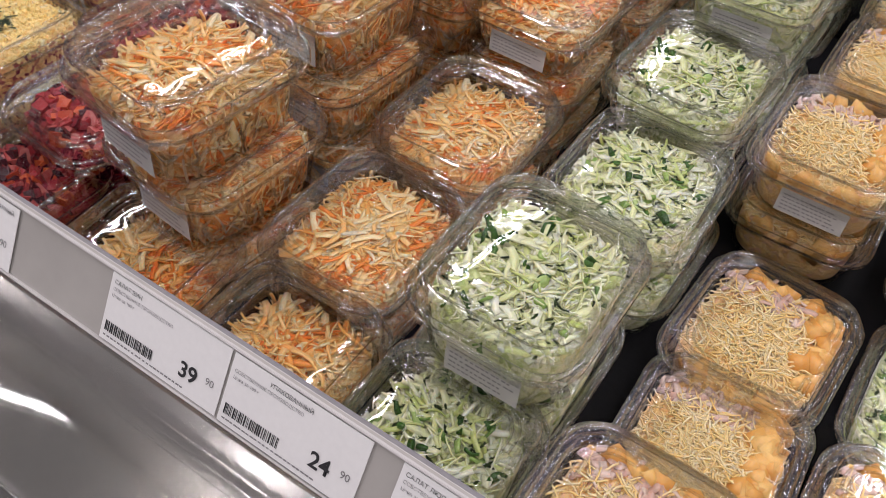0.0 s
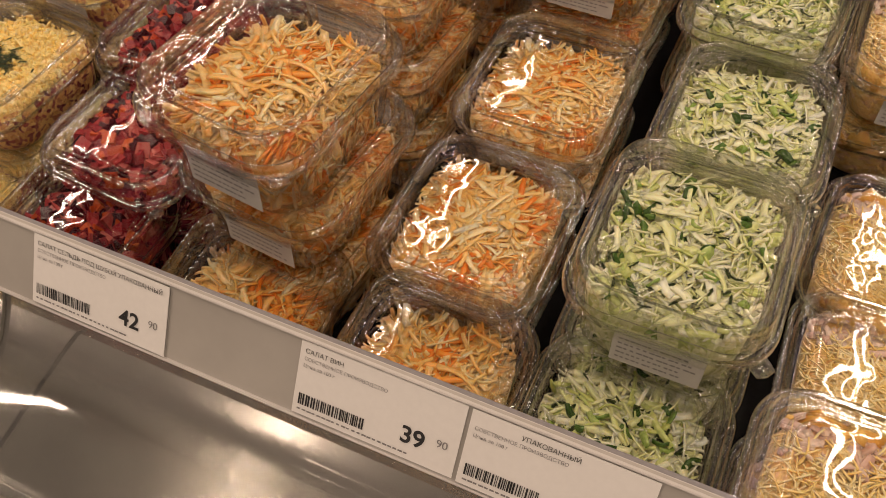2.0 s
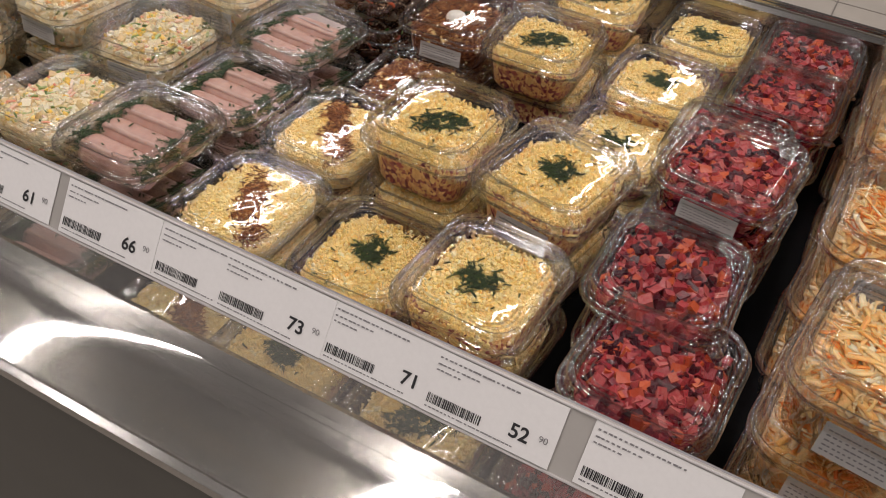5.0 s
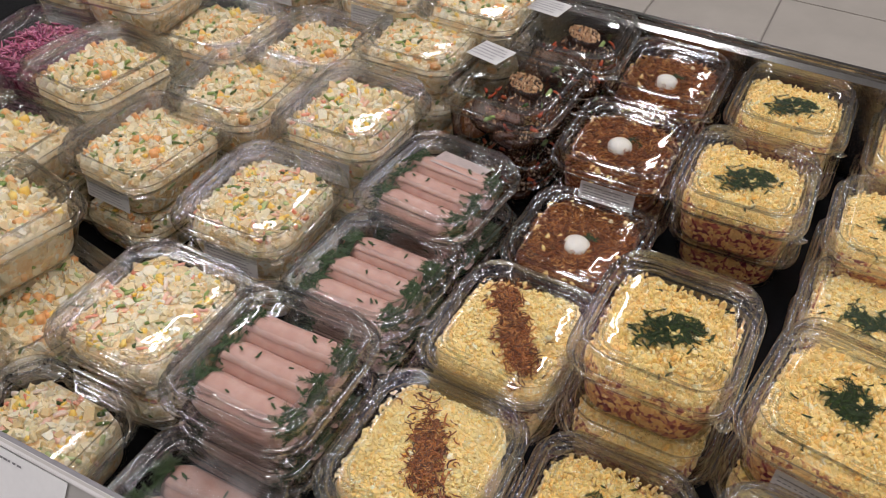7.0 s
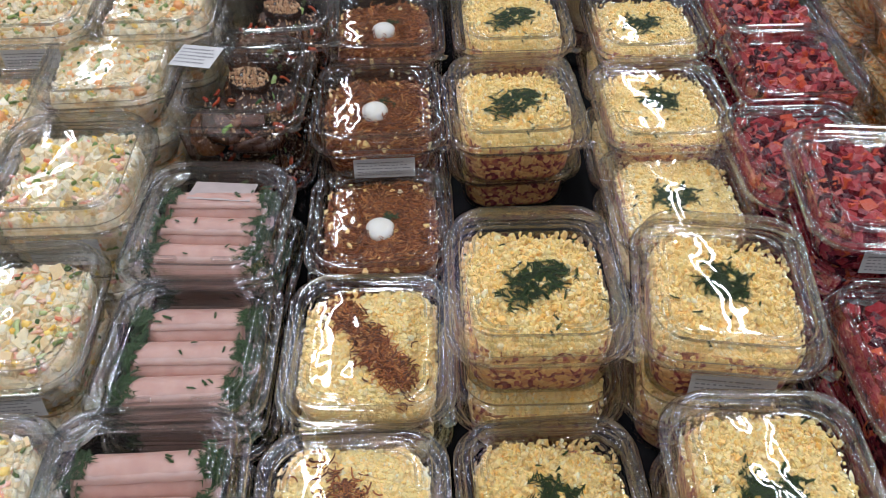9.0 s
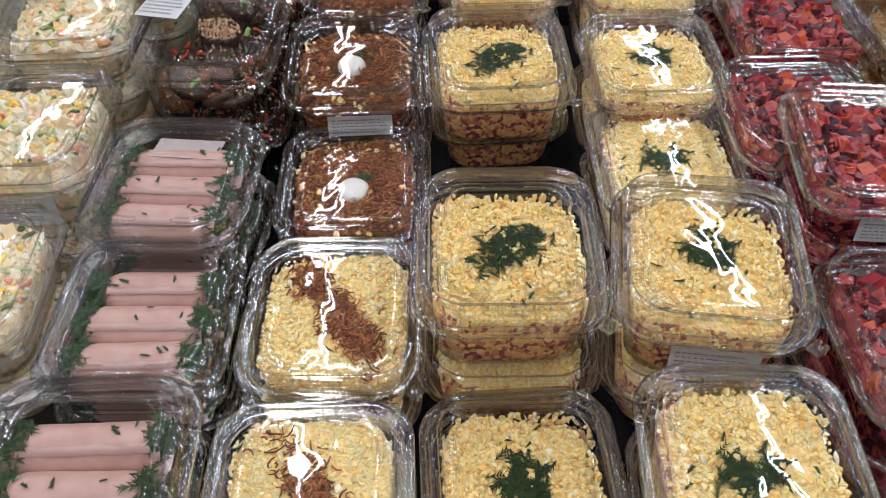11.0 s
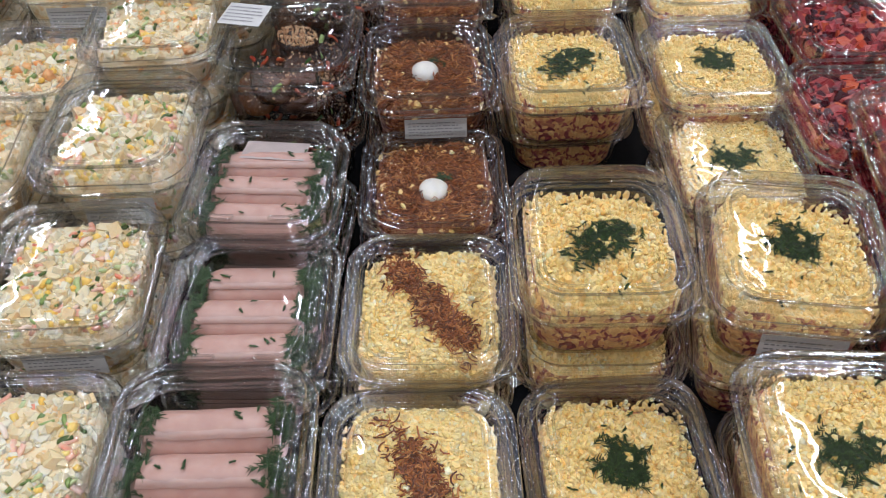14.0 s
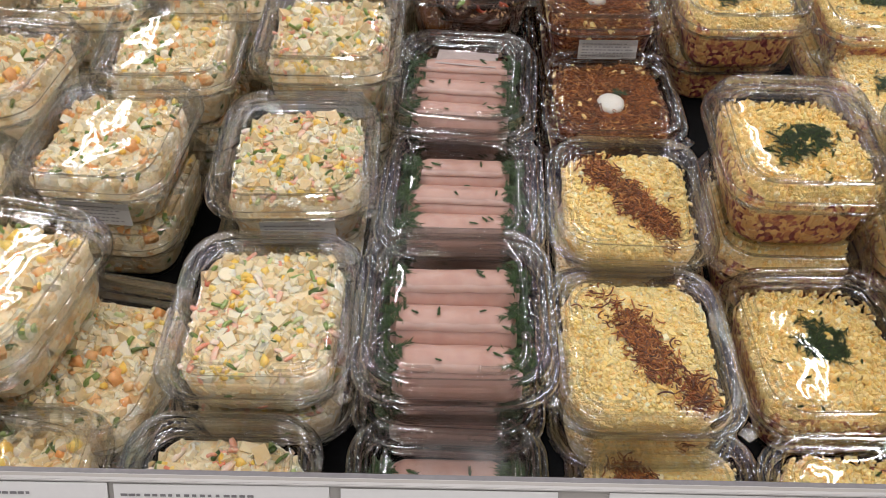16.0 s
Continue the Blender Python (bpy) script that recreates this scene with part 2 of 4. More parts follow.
FRESH_DILL = food("fresh_dill", [(0.0, (0.015, 0.035, 0.010)), (0.6, (0.035, 0.075, 0.020)), (1.0, (0.07, 0.12, 0.035))], rough=0.45, scatter=0.0)
EGG_WHITE = food("boiled_egg", [(0.0, (0.70, 0.67, 0.61)), (1.0, (0.74, 0.72, 0.66))], rough=0.3, bump=0.02)
CREAM = food("creamy_dice", [(0.0, (0.74, 0.54, 0.27)), (0.3, (0.80, 0.66, 0.41)), (0.7, (0.83, 0.73, 0.51)), (1.0, (0.86, 0.81, 0.66))], rough=0.32, scatter=0.7)
CRAB = food("crab_stick", [(0.0, (0.80, 0.26, 0.15)), (0.35, (0.85, 0.46, 0.33)), (1.0, (0.90, 0.78, 0.66))], rough=0.35, spread=0.9)
CORN = food("corn", [(0.0, (0.88, 0.56, 0.10)), (1.0, (0.92, 0.70, 0.22))], rough=0.3)
PICKLE = food("pickle_dice", [(0.0, (0.05, 0.09, 0.02)), (0.4, (0.26, 0.36, 0.10)), (1.0, (0.64, 0.70, 0.38))], rough=0.3)
OLIVIER_CARROT = food("boiled_carrot", [(0.0, (0.82, 0.36, 0.11)), (1.0, (0.87, 0.54, 0.26))], rough=0.35)
CREAM_BULK = bulk("creamy_mass", [(0.0, (0.76, 0.50, 0.24)), (0.5, (0.84, 0.68, 0.42)), (1.0, (0.87, 0.78, 0.58))], scale=190)
AUBERGINE = food("aubergine", [(0.0, (0.014, 0.006, 0.004)), (0.5, (0.045, 0.016, 0.007)), (1.0, (0.16, 0.06, 0.018))], rough=0.24, spread=0.9, scatter=0.0)
SLIP = plain("stained_paper", (0.46, 0.38, 0.36), rough=0.6, grain=80, vary=0.1)
SESAME = food("sesame", [(0.0, (0.34, 0.16, 0.07)), (0.6, (0.52, 0.30, 0.15)), (1.0, (0.72, 0.54, 0.34))], rough=0.5)
PURPLE = food("purple_shreds", [(0.0, (0.20, 0.03, 0.09)), (0.5, (0.42, 0.09, 0.19)), (1.0, (0.62, 0.22, 0.32))], rough=0.3)
PURPLE_BULK = bulk("purple_mass", [(0.0, (0.14, 0.02, 0.06)), (1.0, (0.45, 0.12, 0.2))])


# ---- mesh helpers ----
class Acc:
    """Gathers pieces as plain vertex and face lists."""

    def __init__(self):
        self.v, self.f = [], []

    def add(self, verts, faces):
        k = len(self.v)
        self.v.extend(verts)
        self.f.extend([tuple(i + k for i in face) for face in faces])

    def inside(self):
        """Presses every vertex into the room between tray and lid."""
        for i, p in enumerate(self.v):
            z = min(max(p[2], 0.0020), BH - 0.0056)
            d = 0.0168 - 0.0050 * min(1.0, z / 0.030)
            hx, hy = BW - d, BL - d
            over = (abs(p[0]) / hx) ** 5 + (abs(p[1]) / hy) ** 5
            k = over ** -0.2 if over > 1 else 1.0
            self.v[i] = (p[0] * k, p[1] * k, z)
        return self

    def mesh(self, name, material, smooth=True):
        me = bpy.data.meshes.new(name)
        me.from_pydata([tuple(p) for p in self.v], [], self.f)
        me.polygons.foreach_set("use_smooth", [smooth] * len(me.polygons))
        me.materials.append(material)
        me.update()
        return me


def child(name, me, parent, label="", kind="", m=None):
    ob = new(name, me)
    ob.parent = parent
    if m is not None:
        ob.matrix_basis = m
    return tagged(ob, label, kind=kind)


def box_mesh(name, x0, x1, y0, y1, z0, z1, material, bevel=0.0):
    bm = bmesh.new()
    bmesh.ops.create_cube(bm, size=1)
    for v in bm.verts:
        v.co = Vector(((x0 + x1) / 2 + v.co.x * (x1 - x0), (y0 + y1) / 2 + v.co.y * (y1 - y0), (z0 + z1) / 2 + v.co.z * (z1 - z0)))
    if bevel:
        bmesh.ops.bevel(bm, geom=list(bm.edges), offset=bevel, segments=2, affect="EDGES")
    me = bpy.data.meshes.new(name)
    bm.to_mesh(me)
    bm.free()
    me.materials.append(material)
    return me


def profile_mesh(name, pts, x0, x1, material, thick=0.002, smooth=False):
    """A sheet bent along the profile pts (y, z), with thickness, from x0 to x1."""
    a = Acc()
    n = len(pts)
    low = []
    for i, (y, z) in enumerate(pts):
        p, q = pts[max(i - 1, 0)], pts[min(i + 1, n - 1)]
        d = Vector((q[0] - p[0], q[1] - p[1])).normalized()
        low.append((y + d.y * thick, z - d.x * thick))
    v = [(x, y, z) for x in (x0, x1) for y, z in [*pts, *low]]
    k = 2 * n
    f = []
    for i in range(n - 1):
        f.append((i, i + 1, k + i + 1, k + i))
        f.append((n + i + 1, n + i, k + n + i, k + n + i + 1))
        f.append((i + 1, i, n + i, n + i + 1))
        f.append((k + i, k + i + 1, k + n + i + 1, k + n + i))
    f.append((0, k, k + n, n))
    f.append((n - 1, n + n - 1, k + 2 * n - 1, k + n - 1))
    a.add(v, f)
    me = a.mesh(name, material, smooth)
    me.set_sharp_from_angle(angle=radians(38))
    return me


# ---- the shop and the chilled case ----
X0, X1 = -1.75, 1.0
FLOOR_Z = -0.78
floor = tagged(new("floor", box_mesh("floor", -5, 5, -4, 7, FLOOR_Z - 0.1, FLOOR_Z - 0.004, GROUT)), "beige grey shop floor with large square tiles", "floor", kind="structure")
ceiling = tagged(new("ceiling", box_mesh("ceiling", -5, 5, -4, 7, CEILING + 0.35, CEILING + 0.45, CEILING_GREY)), "unseen grey shop ceiling with rows of tubes", "ceiling", kind="structure")
# unseen walls, added to close the room and bounce the tubes' light
for nm, b in (("bounce_wall_north", (-5, 5, 7, 7.1)), ("bounce_wall_south", (-5, 5, -4.1, -4)), ("bounce_wall_west", (-5.1, -5, -4, 7)), ("bounce_wall_east", (5, 5.1, -4, 7))):
    tagged(new(nm, box_mesh(nm, *b, FLOOR_Z, CEILING + 0.4, WALL)), "unseen plain wall added to bounce light", "wall", kind="structure")
for lx in LAMP_ROWS:
    fixture = tagged(new("ceiling_light"), "long white twin tube ceiling light", "ceiling light", "rows of ceiling lights")
    fixture.matrix_basis = pose(lx, 1.4, CEILING)
    child("housing", box_mesh("housing", -0.11, 0.11, -4.55, 4.55, -0.06, 0.0, WHITE, 0.01), fixture)
    child("hanger", box_mesh("hanger", -0.01, 0.01, -2, -1.98, 0.0, 0.36, WHITE), fixture)
    child("hanger", box_mesh("hanger", -0.01, 0.01, 1.98, 2, 0.0, 0.36, WHITE), fixture)

case = tagged(new("display_case"), "chilled salad display case with steel front and black deck", "display case")
child("deck", box_mesh("deck", X0, X1, 0.020, 0.786, -0.03, 0.0, BLACK, 0.003), case, "matt black display deck")
child("base", box_mesh("base", X0, X1, 0.0, 0.78, FLOOR_Z + 0.08, -0.032, DARK_STEEL), case)
child("plinth", box_mesh("plinth", X0 + 0.03, X1 - 0.03, 0.05, 0.74, FLOOR_Z, FLOOR_Z + 0.08, BLACK), case)
child("back_wall", profile_mesh("back_wall", [(0.790, -0.05), (0.790, 0.108), (0.794, 0.113), (0.800, 0.113)], X0, X1, STEEL, 0.004), case, "low steel back wall with a folded edge")
child("back_trim", box_mesh("back_trim", X0, X1, 0.796, 0.806, 0.114, 0.120, STEEL, 0.002), case)
# steel front in two lengths, with a joint between them
FRONT = [(0.017, 0.0), (0.017, 0.108), (0.0155, 0.116), (0.010, 0.1205), (0.002, 0.1205), (-0.020, 0.1175), (-0.045, 0.1135), (-0.066, 0.1100), (-0.074, 0.1105), (-0.0775, 0.115), (-0.0785, 0.132)]
LOWER = [(-0.0805, 0.131), (-0.083, 0.120), (-0.086, 0.06), (-0.09, -0.06), (-0.095, -0.34), (-0.085, -0.62)]
for xa, xb in ((X0, -0.078), (-0.075, X1)):
    child("front_panel", profile_mesh("front_panel", FRONT, xa, xb, STEEL, 0.0012, True), case, "brushed steel front ledge with scratches")
    child("lower_panel", profile_mesh("lower_panel", LOWER, xa, xb, DARK_STEEL, 0.002, True), case, "dark grey lower front panel")
child("panel_bead", profile_mesh("panel_bead", [(-0.0745, 0.1375), (-0.078, 0.1385), (-0.0815, 0.1365), (-0.0825, 0.132)], X0, X1, STEEL, 0.001, True), case)
for xa in (X0, X1):
    child("end_panel", box_mesh("end_panel", xa - 0.012, xa + 0.012, -0.10, 0.81, FLOOR_Z, 0.14, STEEL, 0.003), case)
GLASS_BEND = [(-0.0065, 0.185), (-0.0125, 0.1755), (-0.020, 0.1665), (-0.029, 0.1588), (-0.039, 0.1522), (-0.050, 0.1467), (-0.061, 0.1424), (-0.070, 0.1394), (-0.076, 0.1375)]
child("joint_seal", profile_mesh("joint_seal", GLASS_BEND, -0.0774, -0.0756, DARK_STEEL, 0.0034, True), case, "dark seal between two glass panels")
for xa, xb in ((X0 + 0.013, -0.0775), (-0.0755, X1 - 0.013)):
    child("front_glass", profile_mesh("front_glass", GLASS_BEND, xa, xb, GLASS, 0.003, True), case, "clear front glass below the price rail")

for k, (xa, xb) in [(k, ends) for ends in ((0.075, 0.62), (-0.92, -0.16)) for k in range(12)]:
    child("grille_slat", box_mesh("grille_slat", xa, xb, -0.064 + 0.0055 * k, -0.0622 + 0.0055 * k, 0.1098 + 0.0009 * k, 0.1116 + 0.0009 * k, STEEL, 0.0005), case)

# price rail: a leaning channel with lips
RAIL_TILT = 58.0
rail = tagged(new("price_rail"), "clear grey plastic price rail along the case front", "price rail")
rail.matrix_basis = pose(0, 0.003, 0.203, RAIL_TILT, 0, 0)
child("strip", box_mesh("strip", X0 + 0.01, X1 - 0.01, -0.0195, 0.0195, -0.003, 0.0, RAIL, 0.0005), rail)
child("top_lip", box_mesh("top_lip", X0 + 0.01, X1 - 0.01, 0.0184, 0.0194, -0.004, 0.0016, RAIL_LIP, 0.0003), rail)
child("bottom_lip", box_mesh("bottom_lip", X0 + 0.01, X1 - 0.01, -0.0200, -0.0188, -0.004, 0.0018, RAIL_LIP, 0.0004), rail)
child("backing", box_mesh("backing", X0 + 0.01, X1 - 0.01, -0.0195, 0.0195, -0.0065, -0.0032, GREY_INK), rail)


def text_mesh(body, size, material, bold=0.0):
    cu = bpy.data.curves.new("lettering", "FONT")
    cu.body, cu.size, cu.offset = body, size, bold
    tmp = bpy.data.objects.new("lettering", cu)
    scene.collection.objects.link(tmp)
    bpy.context.view_layer.update()
    me = bpy.data.meshes.new_from_object(tmp.evaluated_get(bpy.context.evaluated_depsgraph_get()))
    bpy.data.objects.remove(tmp)
    me.materials.clear()
    me.materials.append(material)
    return me


def bars(rng, x0, x1, y, h, count, fill=0.8):
    """A line of unreadable print as short flat bars."""
    a = Acc()
    w = (x1 - x0) / count
    for i in range(count):
        l = w * fill * rng.uniform(0.5, 1.0)
        x = x0 + i * w
        a.add([(x, y, 0), (x + l, y, 0), (x + l, y + h, 0), (x, y + h, 0)], [(0, 1, 2, 3)])
    return a


def price_tag(x, number, title="", small=True, seed=1, lift=0.0):
    rng = random.Random(seed)
    tag = tagged(new("price_tag"), f"white paper price tag printed {number}" if number else "white paper price tag with small print", "price tag", "tags on the price rail")
    tag.matrix_basis = pose(x, 0.003, 0.203, RAIL_TILT, 0, 0) @ pose(-0.021, 0, 0.0006 + lift, 0, 0, rng.uniform(-0.5, 0.5))
    child("paper", box_mesh("paper", -0.038, 0.038, -0.0178, 0.0178, 0.0, 0.0004, PAPER), tag)
    z = pose(0, 0, 0.0008)
    if title:
        child("title", text_mesh(title, 0.0031, INK), tag, m=pose(-0.0355, 0.0128, 0.0008))
        child("maker_line", text_mesh("СОБСТВЕННОЕ ПРОИЗВОДСТВО", 0.0024, GREY_INK), tag, m=pose(-0.0355, 0.0093, 0.0008))
        child("unit_line", text_mesh("Цена за 100 г", 0.0024, GREY_INK), tag, m=pose(-0.0355, 0.0060, 0.0008))
    else:
        child("title", bars(rng, -0.0355, 0.012, 0.0134, 0.0010, 17, 0.9).mesh("title", GREY_INK, False), tag, kind="stuff", m=z)
        child("maker_line", bars(rng, -0.0355, -0.010, 0.0096, 0.0009, 9, 0.9).mesh("maker_line", GREY_INK, False), tag, kind="stuff", m=z)
        child("unit_line", bars(rng, -0.0355, -0.020, 0.0063, 0.0009, 6, 0.9).mesh("unit_line", GREY_INK, False), tag, kind="stuff", m=z)
    code = Acc()
    cx = -0.0355
    while cx < -0.004:
        w = rng.choice((0.0003, 0.0005, 0.0008))
        code.add([(cx, -0.0125, 0), (cx + w, -0.0125, 0), (cx + w, -0.0070, 0), (cx, -0.0070, 0)], [(0, 1, 2, 3)])
        cx += w + rng.choice((0.0003, 0.0004, 0.0007))
    child("barcode", code.mesh("barcode", INK, False), tag, kind="stuff", m=z)
    child("fine_print", bars(rng, -0.0355, 0.018, -0.0152, 0.0008, 22, 0.9).mesh("fine_print", GREY_INK, False), tag, kind="stuff", m=z)
    if number:
        child("price", text_mesh(number, 0.0112, INK, 0.00022), tag, m=pose(0.0125, -0.0098, 0.0008))
        child("kopecks", text_mesh("90", 0.0052, GREY_INK), tag, m=pose(0.0285, -0.0058, 0.0008))
    else:
        child("price", bars(rng, 0.0125, 0.030, -0.0095, 0.0075, 2).mesh("price", INK, False), tag, kind="stuff", m=z)
    return tag


for i, (x, number, title) in enumerate([
    (-0.963, "", ""), (-0.883, "", ""), (-0.803, "", ""), (-0.725, "", ""), (-0.645, "", ""),
    (-0.551, "61", ""), (-0.466, "66", ""), (-0.390, "72", ""), (-0.341, "73", ""), (-0.266, "71", ""), (-0.200, "52", ""), (-0.110, "38", ""),
    (0.0, "42", "САЛАТ СЕЛЬДЬ ПОД ШУБОЙ УПАКОВАННЫЙ"), (0.143, "39", "САЛАТ ВИН"), (0.221, "24", "                      УПАКОВАННЫЙ"), (0.312, "36", "САЛАТ ЛЮСИ УПАК"), (0.43, "", ""), (0.52, "", ""),
]):
    price_tag(x, number, title, seed=20 + i, lift=0.0005 * (i % 2 == 0))

# floor tiles near the case
tile = box_mesh("tile", -0.197, 0.197, -0.197, 0.197, 0, 0.008, FLOOR_TILE, 0.002)
for i in range(-7, 5):
    for j in range(-4, 9):
        child("tile", tile, floor, m=pose(0.4 * i, 0.4 * j + 0.1, FLOOR_Z - 0.006))


# ---- clear containers ----
BW, BL, BH = 0.0595, 0.0668, 0.052


def ring(hx, hy, r, z, n=7):
    pts = []
    for cx, cy, a0 in ((1, 1, 0), (-1, 1, 90), (-1, -1, 180), (1, -1, 270)):
        for i in range(n):
            a = radians(a0 + 90 * i / (n - 1))
            pts.append((cx * (hx - r) + r * math.cos(a), cy * (hy - r) + r * math.sin(a), z))
    return pts


def loft(rings, cap_last=True, cap_first=False):
    a = Acc()
    n = len(rings[0])
    a.v = [p for r in rings for p in r]
    for k in range(len(rings) - 1):
        for i in range(n):
            j = (i + 1) % n
            a.f.append((k * n + i, k * n + j, (k + 1) * n + j, (k + 1) * n + i))
    if cap_last:
        a.f.append(tuple(range((len(rings) - 1) * n, len(rings) * n)))
    if cap_first:
        a.f.append(tuple(range(n))[::-1])
    return a


def lid_mesh(material):
    def bead(c, r, z, n=6, a0=180, a1=0):
        return [(c + r * math.cos(radians(a0 + (a1 - a0) * k / n)), z + r * math.sin(radians(a0 + (a1 - a0) * k / n))) for k in range(n + 1)]

    prof = [(0.0006, -0.0162), (0.0, -0.0152), (0.0, -0.0130), *bead(0.0021, 0.0020, -0.0118), (0.0044, -0.0118), (0.0049, -0.0104), (0.0054, -0.0046), *bead(0.0083, 0.0029, -0.0029, 8),
            (0.0116, -0.0042), (0.0124, -0.0050), *bead(0.0134, 0.0007, -0.0048, 4), (0.0146, -0.0052), (0.0230, -0.0050)]
    a = loft([ring(BW - d, BL - d, 0.029 - d * 0.62, BH + z, 11) for d, z in prof])
    me = a.mesh("lid", material)
    me.materials.append(RIM)
    for p in me.polygons:
        r = [me.vertices[i].co for i in p.vertices]
        if max(max(abs(c.x) - BW, abs(c.y) - BL) for c in r) > -0.0140:
            p.material_index = 1
    return me


def moulding_mesh(material, side):
    """A raised loop that runs round the inside of a lid's corner; side -1 mirrors it."""
    def corner(d, t):
        r = 0.029 - d * 0.62
        reach = 0.009
        if t < 0.25:
            x, y = BW - d, BL - d - r - reach * (1 - t / 0.25)
        elif t > 0.75:
            x, y = BW - d - r - reach * (t - 0.75) / 0.25, BL - d
        else:
            a = (t - 0.25) * math.pi
            x, y = BW - d - r + r * math.cos(a), BL - d - r + r * math.sin(a)
        return Vector((side * x, y, 0))
    path = [corner(0.0172, i / 16) for i in range(17)]
    end = (corner(0.0172, 1) + corner(0.0212, 1)) / 2
    path.append(end + Vector((-0.0018 * side, 0, 0)))
    path += [corner(0.0212, 1 - i / 16) for i in range(17)]
    path.append((corner(0.0172, 0) + corner(0.0212, 0)) / 2 + Vector((0, -0.0018, 0)))
    n = len(path)
    a = Acc()
    for i, p in enumerate(path):
        d = (path[(i + 1) % n] - path[i - 1]).normalized()
        q = Vector((-d.y, d.x, 0))
        for w, z in ((-0.0010, -0.0052), (-0.0006, -0.0043), (0.0, -0.0040), (0.0006, -0.0043), (0.0010, -0.0052)):
            v = p + q * w
            a.v.append((v.x, v.y, BH + z))
    for i in range(n):
        j = (i + 1) % n
        a.f += [(5 * i + k, 5 * i + k + 1, 5 * j + k + 1, 5 * j + k) for k in range(4)]
    return a.mesh("corner_moulding", material)


def tab_mesh(material):
    """The small lift tab at a lid's corner."""
    a = loft([[(x, y, BH + z) for x, y in ((BW - 0.012, -BL + 0.004), (BW - 0.004, -BL + 0.012), (BW + 0.0015, -BL + 0.006), (BW - 0.0015, -BL + 0.001), (BW - 0.006, -BL - 0.0015))] for z in (-0.0128, -0.0120)], True, True)
    return a.mesh("lift_tab", material)


def tray_mesh(material):
    prof = [(0.0004, -0.0172), (0.0000, -0.0160), (0.0008, -0.0154), (0.0024, -0.0153), (0.0034, -0.0160), (0.0040, -0.0180), (0.0050, -0.0188), (0.0058, -0.0184), (0.0066, -0.0190), (0.0072, -0.0214), (0.0084, -0.0218)]
    rings = [ring(BW - d, BL - d, 0.029 - d * 0.6, BH + z) for d, z in prof]
    for k in range(6):
        t = k / 5
        d = 0.0084 + 0.0050 * t
        rings.append(ring(BW - d, BL - d, 0.021, BH - 0.0225 - 0.0245 * t))
    rings += [ring(BW - 0.0160, BL - 0.0160, 0.019, 0.0020), ring(BW - 0.0190, BL - 0.0190, 0.017, 0.0006), ring(BW - 0.024, BL - 0.024, 0.013, 0.0012)]
    me = loft(rings).mesh("tray", material)
    me.materials.append(RIM)
    for p in me.polygons:
        if min(me.vertices[i].co.z for i in p.vertices) > BH - 0.0225:
            p.material_index = 1
    return me


def ribbed_tray_mesh(material):
    n = 96
    a = Acc()
    rows = [(0.0, 0.036), (0.004, 0.0365), (0.007, 0.034), (0.009, 0.031), (0.013, 0.004), (0.018, 0.001), (0.026, 0.0015)]
    rings = []
    for k, (d, z) in enumerate(rows):
        base = ring(BW - d, BL - d, 0.026 - 0.4 * d, z, n // 4)
        rings.append([(x * (1 - (0.035 * (i % 2) if 2 < k < 5 else 0)), y * (1 - (0.035 * (i % 2) if 2 < k < 5 else 0)), zz) for i, (x, y, zz) in enumerate(base)])
    return loft(rings).mesh("ribbed_tray", material, False)


MOULDING_MESHES, TAB_MESH = [moulding_mesh(RIM, side) for side in (1, -1)], tab_mesh(RIM)
LID_MESH, LID_MIST_MESH, TRAY_MESH, RIBBED_MESH = lid_mesh(LID), lid_mesh(LID_MIST), tray_mesh(TRAY), ribbed_tray_mesh(RIBBED)


# ---- loose pieces of food ----
def rot(rng, tilt=0.35):
    return Euler((rng.gauss(0, tilt), rng.gauss(0, tilt), rng.uniform(0, 6.283))).to_matrix()


def shred(a, rng, c, length, w, th, bend=1.0, tilt=0.3, segs=4):
    m = rot(rng, tilt)
    ang, turn = 0.0, rng.gauss(0, bend) / segs
    p = Vector((-length / 2, 0, 0))
    wob = rng.uniform(0, 6.28)
    v, f = [], []
    for i in range(segs + 1):
        t = i / segs
        side = Vector((-math.sin(ang), math.cos(ang), 0))
        ww = w * (0.55 + 0.45 * math.sin(math.pi * min(max(t, 0.12), 0.88)))
        lift = Vector((0, 0, 0.0009 * math.sin(wob + 4 * t)))
        for s, u in ((-1, -1), (1, -1), (1, 1), (-1, 1)):
            v.append(m @ (p + lift + side * (s * ww / 2) + Vector((0, 0, u * th / 2))) + c)
        p = p + Vector((math.cos(ang), math.sin(ang), 0)) * (length / segs)
        ang += turn + rng.gauss(0, 0.12)
    for i in range(segs):
        for j in range(4):
            k = (j + 1) % 4
            f.append((4 * i + j, 4 * i + k, 4 * i + 4 + k, 4 * i + 4 + j))
    e = 4 * segs
    f += [(3, 2, 1, 0), (e, e + 1, e + 2, e + 3)]
    a.add(v, f)


